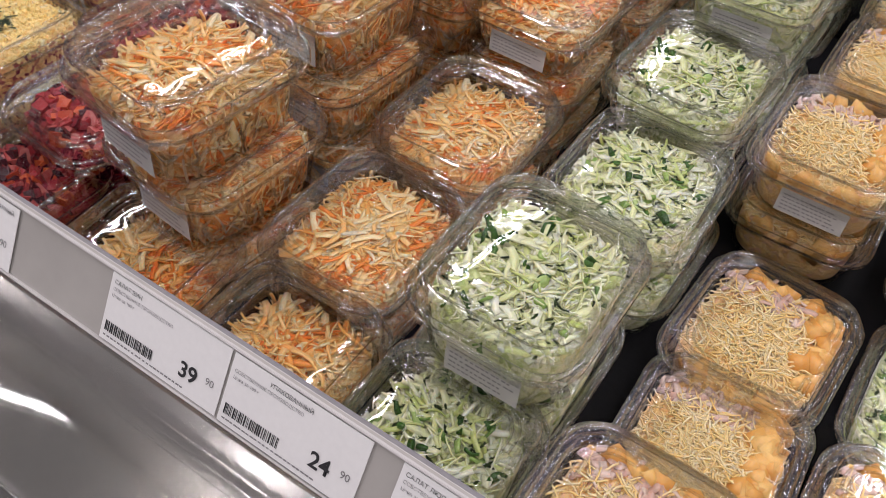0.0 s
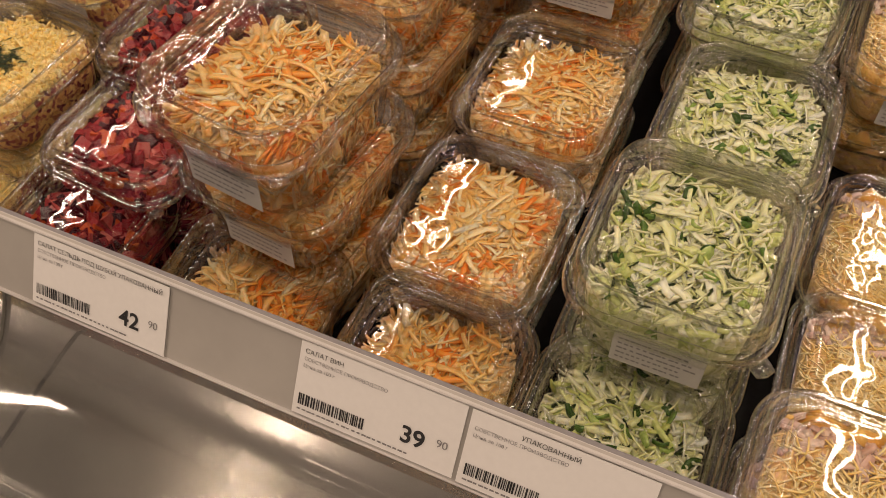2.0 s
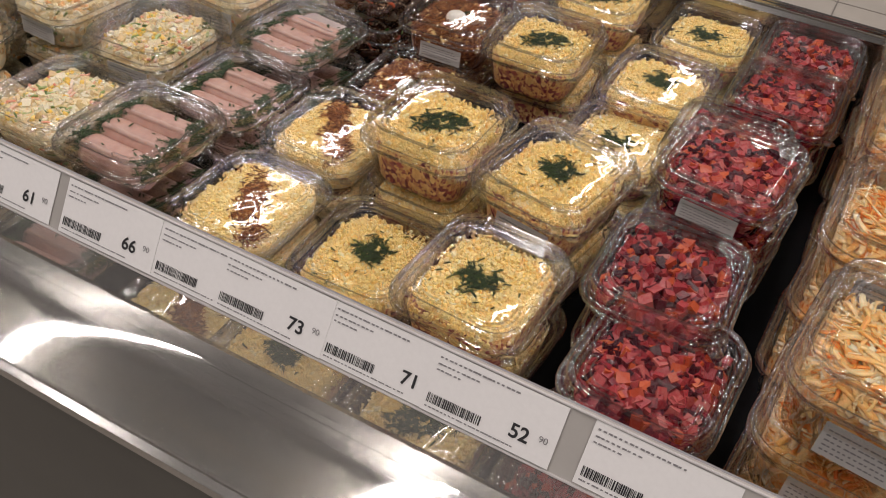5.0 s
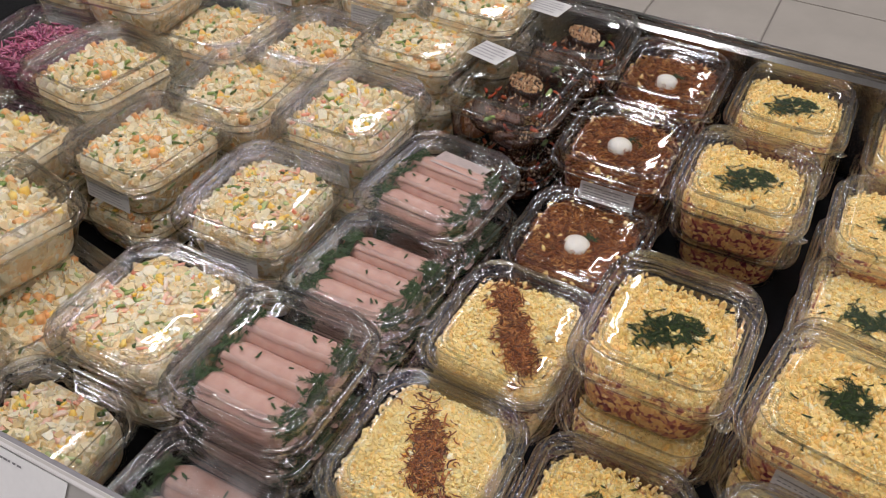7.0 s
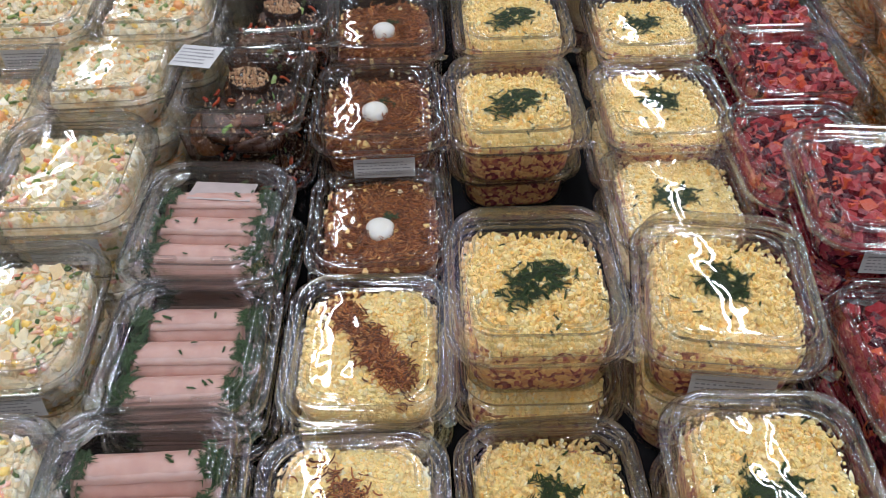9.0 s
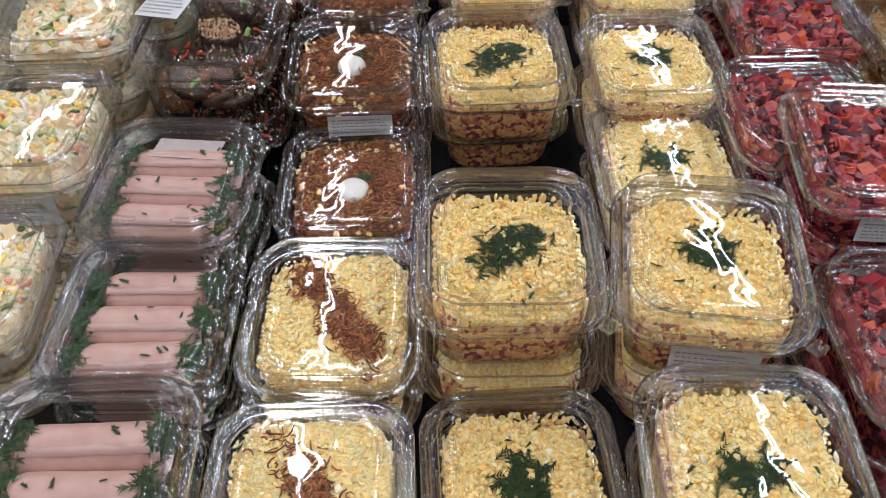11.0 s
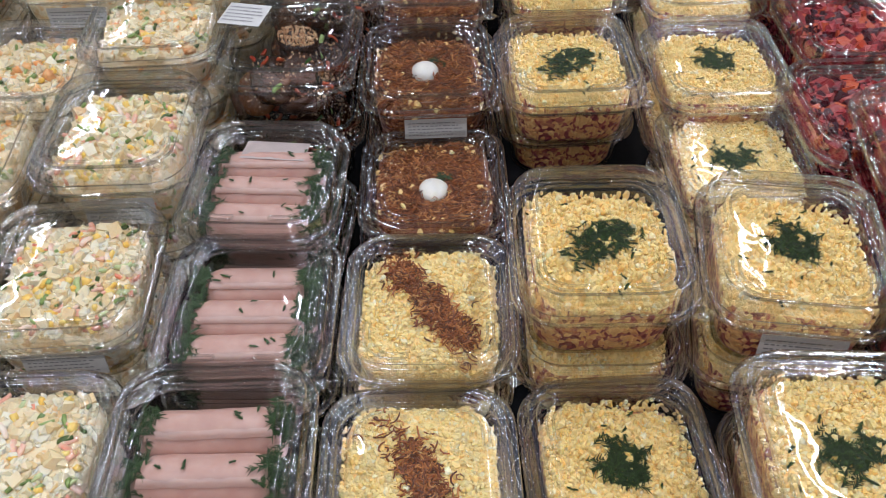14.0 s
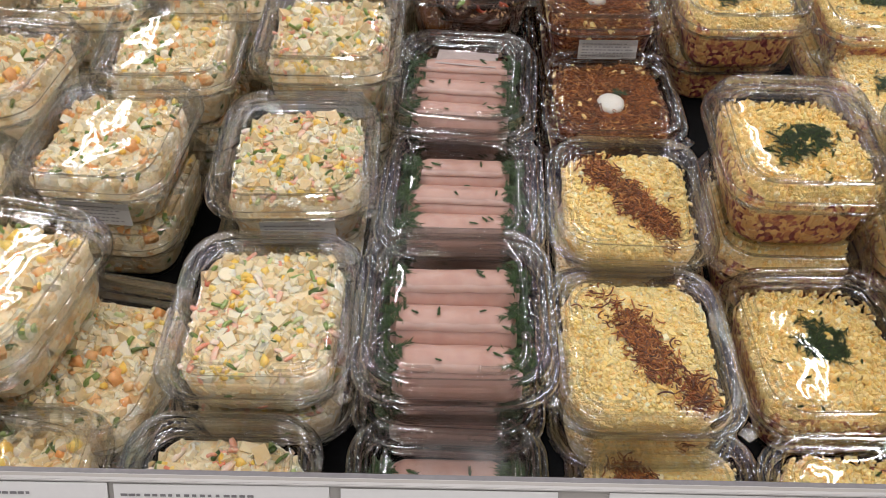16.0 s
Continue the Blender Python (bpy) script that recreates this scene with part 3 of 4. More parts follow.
CUBE_V = [(x, y, z) for z in (-1, 1) for x, y in ((-1, -1), (1, -1), (1, 1), (-1, 1))]
CUBE_F = [(3, 2, 1, 0), (4, 5, 6, 7), (0, 1, 5, 4), (1, 2, 6, 5), (2, 3, 7, 6), (3, 0, 4, 7)]
PHI = 1.618
ICO_V = [Vector(p).normalized() for p in ((-1, PHI, 0), (1, PHI, 0), (-1, -PHI, 0), (1, -PHI, 0), (0, -1, PHI), (0, 1, PHI), (0, -1, -PHI), (0, 1, -PHI), (PHI, 0, -1), (PHI, 0, 1), (-PHI, 0, -1), (-PHI, 0, 1))]
ICO_F = [(0, 11, 5), (0, 5, 1), (0, 1, 7), (0, 7, 10), (0, 10, 11), (1, 5, 9), (5, 11, 4), (11, 10, 2), (10, 7, 6), (7, 1, 8), (3, 9, 4), (3, 4, 2), (3, 2, 6), (3, 6, 8), (3, 8, 9), (4, 9, 5), (2, 4, 11), (6, 2, 10), (8, 6, 7), (9, 8, 1)]


def dice(a, rng, c, size, jit=0.22):
    m = rot(rng, 0.5)
    s = [size / 2 * rng.uniform(0.75, 1.25) for _ in range(3)]
    a.add([m @ Vector([q * s[i] * (1 + rng.uniform(-jit, jit)) for i, q in enumerate(p)]) + c for p in CUBE_V], CUBE_F)


def crumb(a, rng, c, size):
    m = rot(rng, 0.8)
    s = [size / 2 * rng.uniform(0.55, 1.5) for _ in range(3)]
    a.add([m @ Vector([q * s[i] * (1 + rng.uniform(-0.45, 0.45)) for i, q in enumerate(p)]) + c for p in ICO_V], ICO_F)


def sprig(a, rng, c, size):
    """A feathery bit of dill: a stem with needle leaflets."""
    ang = rng.uniform(0, 6.283)
    d = Vector((math.cos(ang), math.sin(ang), rng.uniform(-0.12, 0.12)))
    n = rng.randint(5, 8)
    for i in range(n):
        p = c + d * size * (i / n - 0.4)
        for s in (-1, 1):
            b = ang + s * rng.uniform(0.4, 0.9)
            e = Vector((math.cos(b), math.sin(b), rng.uniform(-0.2, 0.22)))
            q = p + e * size * rng.uniform(0.25, 0.5)
            w = Vector((-e.y, e.x, 0)) * 0.0005
            u = Vector((0, 0, 0.0004))
            a.add([p - w, p + w, p + u, q], [(0, 1, 3), (1, 2, 3), (2, 0, 3), (0, 2, 1)])
    w = Vector((-d.y, d.x, 0)) * 0.0004
    s0, s1, u = c - d * size * 0.5, c + d * size * 0.5, Vector((0, 0, 0.0005))
    a.add([s0 - w, s0 + w, s0 + u, s1], [(0, 1, 3), (1, 2, 3), (2, 0, 3), (0, 2, 1)])


FX, FY = BW - 0.0115, BL - 0.0115


def spot(rng, edge=1.0):
    """A random spot on the rounded square of the filling, from -1 to 1."""
    while True:
        x, y = rng.uniform(-1, 1), rng.uniform(-1, 1)
        if abs(x) ** 5 + abs(y) ** 5 < edge:
            return x, y


def uneven(x, y, seed):
    """How far the heap falls short of the tray's wall in that direction."""
    a = math.atan2(y, x)
    k = noise.noise(Vector((1.3 * math.cos(a), 1.3 * math.sin(a), seed * 3.7))) + 0.5 * noise.noise(Vector((3.4 * math.cos(a), 3.4 * math.sin(a), seed * 1.9)))
    return min(1.0, 0.955 + 0.13 * k)


def top_height(x, y, seed, full=0.0412, fall=0.0060, lumps=0.0022):
    r = (abs(x) ** 4 + abs(y) ** 4) ** 0.5
    bumps = noise.noise(Vector((x * 2.0 + seed * 7.1, y * 2.0, seed))) + 0.6 * noise.noise(Vector((x * 5.5, y * 5.5 + seed * 3.1, seed)))
    return full - fall * r + lumps * bumps


def mass_mesh(name, material, seed, full=0.0412, fall=0.0060, lumps=0.0022, shrink=1.0):
    rings = []
    for k, (d, z) in enumerate(((0.0185, 0.0022), (0.0165, 0.006), (0.0155, 0.014), (0.0145, 0.022), (0.0140, 0.027))):
        rings.append(ring((BW - d) * shrink, (BL - d) * shrink, 0.020, z))
    for s in (0.95, 0.87, 0.75, 0.60, 0.45, 0.3, 0.15):
        rings.append([(x * uneven(x, y, seed), y * uneven(x, y, seed), top_height(x / FX, y / FY, seed, full - 0.0012, fall, lumps)) for x, y, _ in ring(FX * s * shrink, FY * s * shrink, 0.022 * s, 0)])
    return loft(rings, True, True).mesh(name, material)


def place(rng, seed, edge=1.0, sx=0.95, **kw):
    x, y = spot(rng, edge)
    k = uneven(x, y, seed) * sx
    return Vector((x * k * FX, y * k * FY, top_height(x * sx, y * sx, seed, **kw) + rng.uniform(-0.001, 0.0012)))


def side_spot(rng, z0=0.006, z1=0.030):
    z = rng.uniform(z0, z1)
    d = 0.0168 - 0.0030 * (z - z0) / (z1 - z0)
    t = rng.uniform(-0.85, 0.85)
    s = rng.choice((-1, 1))
    return Vector((t * FX, s * (BL - d), z)) if rng.random() < 0.5 else Vector((s * (BW - d), t * FY, z))


# each recipe gives the mass mesh and loose groups as (name, mesh, label)
def slaw(seed):
    rng = random.Random(seed)
    cab, car = Acc(), Acc()
    for i in range(1250):
        c = place(rng, seed, sx=0.90, full=0.0392, fall=0.0105) + Vector((0, 0, rng.uniform(-0.0014, 0.0014))) if i < 900 else side_spot(rng, 0.006, 0.026)
        isc = noise.noise(c * 40 + Vector((seed, 0, 0))) + rng.gauss(0, 0.22) > 0.27
        wide = rng.choice((0.0010, 0.0015, 0.0022, 0.0034, 0.0056)) * rng.uniform(0.8, 1.2) * (0.75 if isc else 1.0)
        shred(car if isc else cab, rng, c, rng.uniform(0.011, 0.036), wide, rng.uniform(0.0005, 0.0009), 0.8, 0.10 if i < 900 else 0.8, 5)
    return mass_mesh("slaw", SLAW_BULK, seed, 0.0392, 0.0105, shrink=0.96), [("shredded_cabbage", cab.inside().mesh("cabbage", CABBAGE), ""), ("shredded_carrot", car.inside().mesh("carrot", CARROT), "orange carrot shreds")]


def green_slaw(seed):
    rng = random.Random(seed)
    cab, cuc, dil = Acc(), Acc(), Acc()
    for i in range(900):
        c = place(rng, seed) + Vector((0, 0, rng.uniform(-0.0012, 0.0012))) if i < 720 else side_spot(rng)
        shred(cab, rng, c, rng.uniform(0.012, 0.034), rng.choice((0.0010, 0.0015, 0.0024, 0.0048)) * rng.uniform(0.8, 1.25), rng.uniform(0.0005, 0.0009), 0.9, 0.12 if i < 720 else 0.7, 5)
    for i in range(40):
        c = place(rng, seed) + Vector((0, 0, 0.0022)) if i < 27 else side_spot(rng)
        shred(cuc, rng, c, rng.uniform(0.006, 0.015), rng.uniform(0.0036, 0.0070), rng.uniform(0.001, 0.0018), 1.4, 0.4, 5)
    for i in range(64):
        sprig(dil, rng, place(rng, seed) + Vector((0, 0, 0.0022)), rng.uniform(0.004, 0.007))
    return mass_mesh("green_slaw", GREEN_BULK, seed), [("shredded_cabbage", cab.inside().mesh("green_cabbage", GREEN_CABBAGE), ""), ("sliced_cucumber", cuc.inside().mesh("cucumber", CUCUMBER), "dark green cucumber slivers"), ("chopped_dill", dil.inside().mesh("dill", DILL, False), "chopped dill")]


def cheese_salad(seed):
    rng = random.Random(seed)
    ch, pine, ham = Acc(), Acc(), Acc()
    for i in range(1150):
        x, y = max(-0.97, min(0.97, rng.gauss(-0.05, 0.46))), max(-0.97, min(0.97, rng.gauss(-0.14, 0.46)))
        c = Vector((x * FX * 0.95, y * FY * 0.95, top_height(x, y, seed) + rng.uniform(-0.0008, 0.0022)))
        shred(ch, rng, c, rng.uniform(0.007, 0.020), rng.uniform(0.0007, 0.0014), 0.0008, 0.8, 0.16)
    for i in range(44):
        x, y = (rng.uniform(0.55, 0.95), rng.uniform(-0.35, 0.9)) if i < 28 else (rng.uniform(-0.95, 0.95), rng.choice((-0.95, 0.95)))
        dice(pine, rng, Vector((x * FX, y * FY, top_height(x, y, seed) - 0.0016)), rng.uniform(0.008, 0.015))
    for i in range(70):
        x, y = rng.uniform(-0.95, 0.5), rng.uniform(0.45, 0.95)
        shred(ham, rng, Vector((x * FX, y * FY, top_height(x, y, seed) + rng.uniform(-0.001, 0.001))), rng.uniform(0.006, 0.016), rng.uniform(0.003, 0.006), 0.0014, 0.6, 0.3)
    return mass_mesh("layered_salad", CHEESE_BULK, seed, 0.0412), [("grated_cheese", ch.inside().mesh("cheese", CHEESE), "pale yellow grated cheese"), ("chopped_pineapple", pine.inside().mesh("pineapple", PINEAPPLE), "golden pineapple pieces"), ("chopped_ham", ham.inside().mesh("ham_bits", HAM_STRIPS), "pink ham pieces")]


def vinaigrette(seed):
    rng = random.Random(seed)
    be, ca = Acc(), Acc()
    for i in range(420):
        c = place(rng, seed, full=0.0405) if i < 290 else side_spot(rng)
        dice(ca if rng.random() < 0.16 else be, rng, c, rng.uniform(0.0050, 0.0090))
    return mass_mesh("beet_salad", BEET_BULK, seed, 0.0405), [("diced_beet", be.inside().mesh("beet", BEET, False), "dark red beet dice"), ("diced_carrot", ca.inside().mesh("beet_carrot", BEET_CARROT, False), "stained orange carrot dice")]


def egg_top(seed, dill_size=1.0, stripe=False, mass=None):
    rng = random.Random(seed)
    cr, di, br = Acc(), Acc(), Acc()
    for i in range(4600):
        c = place(rng, seed, edge=0.97) if i < 4000 else side_spot(rng, 0.024 if not stripe else 0.006, 0.037)
        clump = 0.0024 * noise.noise(c * 130 + Vector((seed, 0, 0))) + 0.0008 * noise.noise(c * 330)
        crumb(cr, rng, c + Vector((0, 0, clump + rng.uniform(-0.0012, 0.0002))), rng.choice((0.0015, 0.0019, 0.0024, 0.0030, 0.0038)) * rng.uniform(0.8, 1.3))
    groups = [("grated_egg", cr.inside().mesh("egg_crumbs", EGG_CRUMB, False), "crumbly yellow grated egg")]
    if stripe:
        for i in range(1900):
            t = rng.uniform(-0.9, 0.85)
            x, y = t * 0.66 + 0.22 * noise.noise(Vector((t * 2.2, 5, seed * 1.3))) + rng.gauss(0, 0.11), -t * 0.82 + rng.gauss(0, 0.12)
            if noise.noise(Vector((t * 3.5, seed * 1.7, 0))) + rng.gauss(0, 0.1) < -0.26:
                continue
            x, y = max(-0.95, min(0.95, x)), max(-0.95, min(0.95, y))
            shred(br, rng, Vector((x * FX, y * FY, top_height(x, y, seed) + rng.uniform(0.0016, 0.0044))), rng.uniform(0.004, 0.011), rng.uniform(0.0007, 0.0013), 0.0007, 2.6, 0.3)
        groups.append(("fried_topping", br.inside().mesh("brown_stripe", BROWN), "stripe of dark brown fried shreds"))
    else:
        ox, oy = rng.uniform(-0.08, 0.1), rng.uniform(-0.12, 0.05)
        tufts = [(ox + rng.gauss(0, 0.13), oy + rng.gauss(0, 0.11), rng.uniform(0.07, 0.14)) for _ in range(5)]
        for i in range(int(135 * dill_size)):
            tx, ty, tw = tufts[i % 5]
            x, y = tx + rng.gauss(0, tw), ty + rng.gauss(0, tw * 0.8)
            sprig(di, rng, Vector((x * FX, y * FY, top_height(x, y, seed) + rng.uniform(0.0014, 0.0036))), rng.uniform(0.006, 0.012))
        for i in range(9):
            sprig(di, rng, place(rng, seed) + Vector((0, 0, 0.003)), rng.uniform(0.003, 0.006))
        groups.append(("dill", di.inside().mesh("dill_tuft", DILL, False), "dark green chopped dill"))
    layers = mass_mesh("layered_salad", mass or EGG_BULK, seed, 0.0416)
    layers.materials.append(EGG_BULK)
    for p in layers.polygons:
        if min(layers.vertices[i].co.z for i in p.vertices) > 0.0285 and max(layers.vertices[i].co.z for i in p.vertices) > 0.033:
            p.material_index = 1
    return layers, groups


def fried_top(seed):
    rng = random.Random(seed)
    br, cr, di = Acc(), Acc(), Acc()
    ex, ey = rng.uniform(-0.12, 0.0), rng.uniform(-0.2, -0.05)
    for i in range(2300):
        c = place(rng, seed, edge=0.95, full=0.0385) + Vector((0, 0, 0.0006 + 0.0016 * noise.noise(Vector((i * 0.01, seed, 0)))))
        if math.hypot(c.x - ex * FX, c.y - ey * FY) < 0.0105:
            continue
        shred(br, rng, c, rng.uniform(0.005, 0.015), rng.uniform(0.0005, 0.0012), 0.0006, 3.0, 0.3)
    for i in range(110):
        c = place(rng, seed, full=0.0385) if i < 70 else side_spot(rng, 0.012, 0.034)
        crumb(cr, rng, c * 1.0 if max(abs(c.x) / FX, abs(c.y) / FY) > 0.7 or i % 9 == 0 else Vector((c.x, c.y, 0.03)), rng.uniform(0.003, 0.006))
    for i in range(14):
        x, y = ex + 0.16 + rng.gauss(0, 0.06), ey + 0.22 + rng.gauss(0, 0.07)
        sprig(di, rng, Vector((x * FX, y * FY, top_height(x, y, seed, full=0.0385) + 0.0034)), rng.uniform(0.005, 0.009))
    egg = loft([[(ex * FX + (0.0118 + 0.0010 * math.sin(a)) * q * math.cos(a), ey * FY + 0.0132 * q * math.sin(a), top_height(ex, ey, seed, full=0.0385) + h) for a in [k * math.tau / 28 for k in range(28)]]
                for q, h in ((0.86, -0.006), (0.97, -0.003), (1.0, 0.0), (0.97, 0.0024), (0.88, 0.0044), (0.73, 0.0060), (0.54, 0.0070), (0.32, 0.0076), (0.1, 0.0079))]).mesh("egg", EGG_WHITE)
    return mass_mesh("layered_salad", BROWN_BULK, seed, 0.0385), [("fried_topping", br.inside().mesh("brown_shreds", BROWN), "dark brown fried shreds"), ("pale_crumb", cr.inside().mesh("pale_crumbs", EGG_CRUMB, False), ""), ("half_egg", egg, "white boiled egg half"), ("dill", di.inside().mesh("dill_bit", DILL, False), "")]


def ham_rolls(seed):
    rng = random.Random(seed)
    groups = []
    di = Acc()
    for k, y0 in enumerate((0.0275, -0.003, -0.033)):
        a = Acc()
        n, rows = 26, 16
        r0 = 0.0158 + rng.uniform(-0.001, 0.0008)
        skew = rng.uniform(-0.05, 0.05)
        x0, x1 = -0.037 + rng.uniform(-0.004, 0.003), 0.036 + rng.uniform(-0.004, 0.003)
        rings = []
        for i in range(rows + 1):
            t = i / rows
            x = x0 + (x1 - x0) * t
            end = min(t, 1 - t)
            r = r0 * (1 - 0.22 * max(0, 0.12 - end) / 0.12)
            rings.append([(x, y0 + skew * x + r * 1.03 * math.cos(b) * (1 + 0.03 * noise.noise(Vector((x * 60, b, seed + k)))), 0.0262 + r * math.sin(b) * (1 + 0.07 * noise.noise(Vector((x * 70, b * 2, seed * 3 + k))) + 0.03 * noise.noise(Vector((x * 220, b * 5, seed)))))
                          for b in [q * math.tau / n for q in range(n)]])
        for s in (0.75, 0.45, 0.2):
            rings.append([(x1 - 0.004 * (1 - s) - 0.002, y0 + skew * x1 + r0 * s * math.cos(b), 0.0262 + r0 * s * math.sin(b)) for b in [q * math.tau / n for q in range(n)]])
            rings.insert(0, [(x0 + 0.004 * (1 - s) + 0.002, y0 + skew * x0 + r0 * s * math.cos(b), 0.0262 + r0 * s * math.sin(b)) for b in [q * math.tau / n for q in range(n)]])
        a = loft(rings, True, True)
        # the free edge of the slice lies along the roll
        v, f = [], []
        for i in range(9):
            x = x0 + 0.004 + (x1 - x0 - 0.008) * i / 8
            yy = y0 + skew * x - r0 * 0.62 + 0.0012 * noise.noise(Vector((x * 80, seed, k)))
            zz = 0.0262 + r0 * 0.86
            v += [(x, yy, zz - 0.0012), (x, yy - 0.0012, zz), (x, yy + 0.004, zz + 0.0012)]
        for i in range(8):
            f += [(3 * i, 3 * i + 1, 3 * i + 4, 3 * i + 3), (3 * i + 1, 3 * i + 2, 3 * i + 5, 3 * i + 4)]
        a.add(v, f)
        groups.append(("ham_roll", a.mesh("ham_roll", HAM), "rolled slice of pink ham"))
        for i in range(140):
            s = rng.choice((-1, 1))
            sprig(di, rng, Vector((s * rng.uniform(0.031, 0.043), y0 + rng.gauss(0, 0.0050), rng.uniform(0.026, 0.0430))), rng.uniform(0.007, 0.013))
        for i in range(3):
            sprig(di, rng, Vector((rng.uniform(-0.026, 0.026), y0 + rng.gauss(0, 0.003), 0.0262 + r0 + 0.0008)), rng.uniform(0.003, 0.007))
    groups.append(("dill", di.inside().mesh("dill_ends", FRESH_DILL, False), "dark green dill at the ends of the rolls"))
    return None, groups


def creamy(seed, crab=True):
    rng = random.Random(seed)
    cr, pk, co, gr = Acc(), Acc(), Acc(), Acc()
    for i in range(1000):
        c = place(rng, seed) if i < 800 else side_spot(rng)
        (crumb if rng.random() < 0.85 else dice)(cr, rng, c + Vector((0, 0, 0.0020 * noise.noise(c * 110) - 0.0006)), rng.choice((0.0024, 0.0034, 0.0048, 0.0070)) * rng.uniform(0.8, 1.25))
    for i in range(60 if crab else 62):
        c = place(rng, seed) + Vector((0, 0, 0.0008)) if i < 44 else side_spot(rng)
        if crab:
            shred(pk, rng, c, rng.uniform(0.005, 0.013), rng.uniform(0.0022, 0.0042), 0.002, 0.5, 0.3, 3)
        else:
            dice(pk, rng, c - Vector((0, 0, 0.0006)), rng.uniform(0.0035, 0.0062))
    for i in range(46 if crab else 16):
        crumb(co, rng, place(rng, seed) + Vector((0, 0, 0.0008)), rng.uniform(0.0045, 0.0070))
    for i in range(50):
        c = place(rng, seed) + Vector((0, 0, 0.0010)) if i < 34 else side_spot(rng)
        shred(gr, rng, c, rng.uniform(0.004, 0.014), rng.uniform(0.0018, 0.0042), 0.002, 0.5, 0.35, 3)
    for i in range(4 if crab else 0):
        c = place(rng, seed, edge=0.5) + Vector((0, 0, 0.0012))
        m = rot(rng, 0.08)
        v = [m @ Vector((0.0062 * q * math.cos(k * math.tau / 14), 0.0062 * q * math.sin(k * math.tau / 14), hh)) + c for q, hh in ((1, -0.001), (1, 0.0006), (0.85, 0.001)) for k in range(14)]
        f = [(14 * r + k, 14 * r + (k + 1) % 14, 14 * r + 14 + (k + 1) % 14, 14 * r + 14 + k) for r in range(2) for k in range(14)] + [tuple(range(28, 42))]
        cr.add(v, f)
    return mass_mesh("creamy_salad", CREAM_BULK, seed, 0.0424), [("diced_potato", cr.inside().mesh("creamy", CREAM, False), "creamy pale dice"), ("sliced_crab_stick" if crab else "diced_carrot", pk.inside().mesh("pink_bits", CRAB if crab else OLIVIER_CARROT), "pink crab strips" if crab else "orange carrot dice"),
                                                         ("sweetcorn", co.inside().mesh("corn_bits", CORN), "yellow corn"), ("diced_cucumber", gr.inside().mesh("green_bits", PICKLE), "green cucumber pieces")]


def aubergine(seed):
    rng = random.Random(seed)
    au, se, pe, he = Acc(), Acc(), Acc(), Acc()
    for i in range(16):
        x, y = spot(rng, 0.6)
        c = Vector((x * 0.034, y * 0.038, 0.014 + 0.010 * (i > 8) + rng.uniform(-0.003, 0.003)))
        if i == 15:
            c = Vector((0.004, 0.014, 0.0365))
        m = rot(rng, 0.32 if i < 15 else 0.12)
        rr, hh = (0.0185 if i == 15 else rng.uniform(0.014, 0.019)), rng.uniform(0.0050, 0.0075)
        rings = []
        for q, h in ((0.6, -0.5), (0.95, -0.45), (1.0, 0.0), (0.95, 0.4), (0.75, 0.55), (0.45, 0.48), (0.15, 0.44)):
            row = []
            for b in [k * math.tau / 24 for k in range(24)]:
                k = 1 + 0.10 * noise.noise(Vector((2 * math.cos(b), 2 * math.sin(b), i * 3.1)))
                row.append(m @ Vector((rr * q * k * math.cos(b), rr * q * k * math.sin(b), hh * (h + 0.25 * noise.noise(Vector((4 * q * math.cos(b), 4 * q * math.sin(b), i)))))) + c)
            rings.append(row)
        au.add([p for r in rings for p in r], loft([[(0, 0, 0)] * 24] * 7, True, True).f)
        for k in range(330 if i == 15 else 26):
            b, q = rng.uniform(0, 6.28), rr * 0.92 * math.sqrt(rng.random())
            crumb(se, rng, m @ Vector((q * math.cos(b), q * math.sin(b), hh * 0.58)) + c, rng.uniform(0.0011, 0.0022))
    for i in range(20):
        x, y = spot(rng, 0.7)
        shred(pe if i % 3 else he, rng, Vector((x * 0.040, y * 0.044, rng.uniform(0.016, 0.031))), rng.uniform(0.006, 0.014), rng.uniform(0.002, 0.005), 0.0015, 0.8, 0.5)
    return None, [("sliced_aubergine", au.inside().mesh("aubergine", AUBERGINE), "glossy dark fried aubergine slices"), ("sesame", se.inside().mesh("sesame_seeds", SESAME, False), "sprinkled sesame"),
                  ("sliced_pepper", pe.inside().mesh("pepper_strips", BEET_CARROT), "orange red pepper strips"), ("herb", he.inside().mesh("herb_bits", CUCUMBER), "green herb bits")]


def purple(seed):
    rng = random.Random(seed)
    a = Acc()
    for i in range(460):
        shred(a, rng, place(rng, seed, full=0.040) if i < 360 else side_spot(rng), rng.uniform(0.006, 0.016), rng.uniform(0.0018, 0.003), 0.0014, 0.9, 0.3, 3)
    return mass_mesh("purple_salad", PURPLE_BULK, seed, 0.039), [("shredded_beet", a.inside().mesh("purple_shreds", PURPLE), "purple shreds")]


RECIPES = {
    "A": [slaw(1), slaw(2), slaw(3)],
    "G": [green_slaw(11), green_slaw(12)],
    "C": [cheese_salad(21), cheese_salad(22)],
    "R": [vinaigrette(31), vinaigrette(32)],
    "S": [egg_top(41, mass=HERRING_BULK), egg_top(42, 1.2, mass=HERRING_BULK), egg_top(43, 0.8, mass=HERRING_BULK)],
    "K": [egg_top(51, stripe=True), egg_top(52, stripe=True)],
    "E": [fried_top(61), fried_top(62)],
    "H": [ham_rolls(71), ham_rolls(72)],
    "O": [creamy(81), creamy(82)],
    "V": [creamy(85, False), creamy(86, False)],
    "M": [aubergine(91)],
    "P": [purple(95)],
}
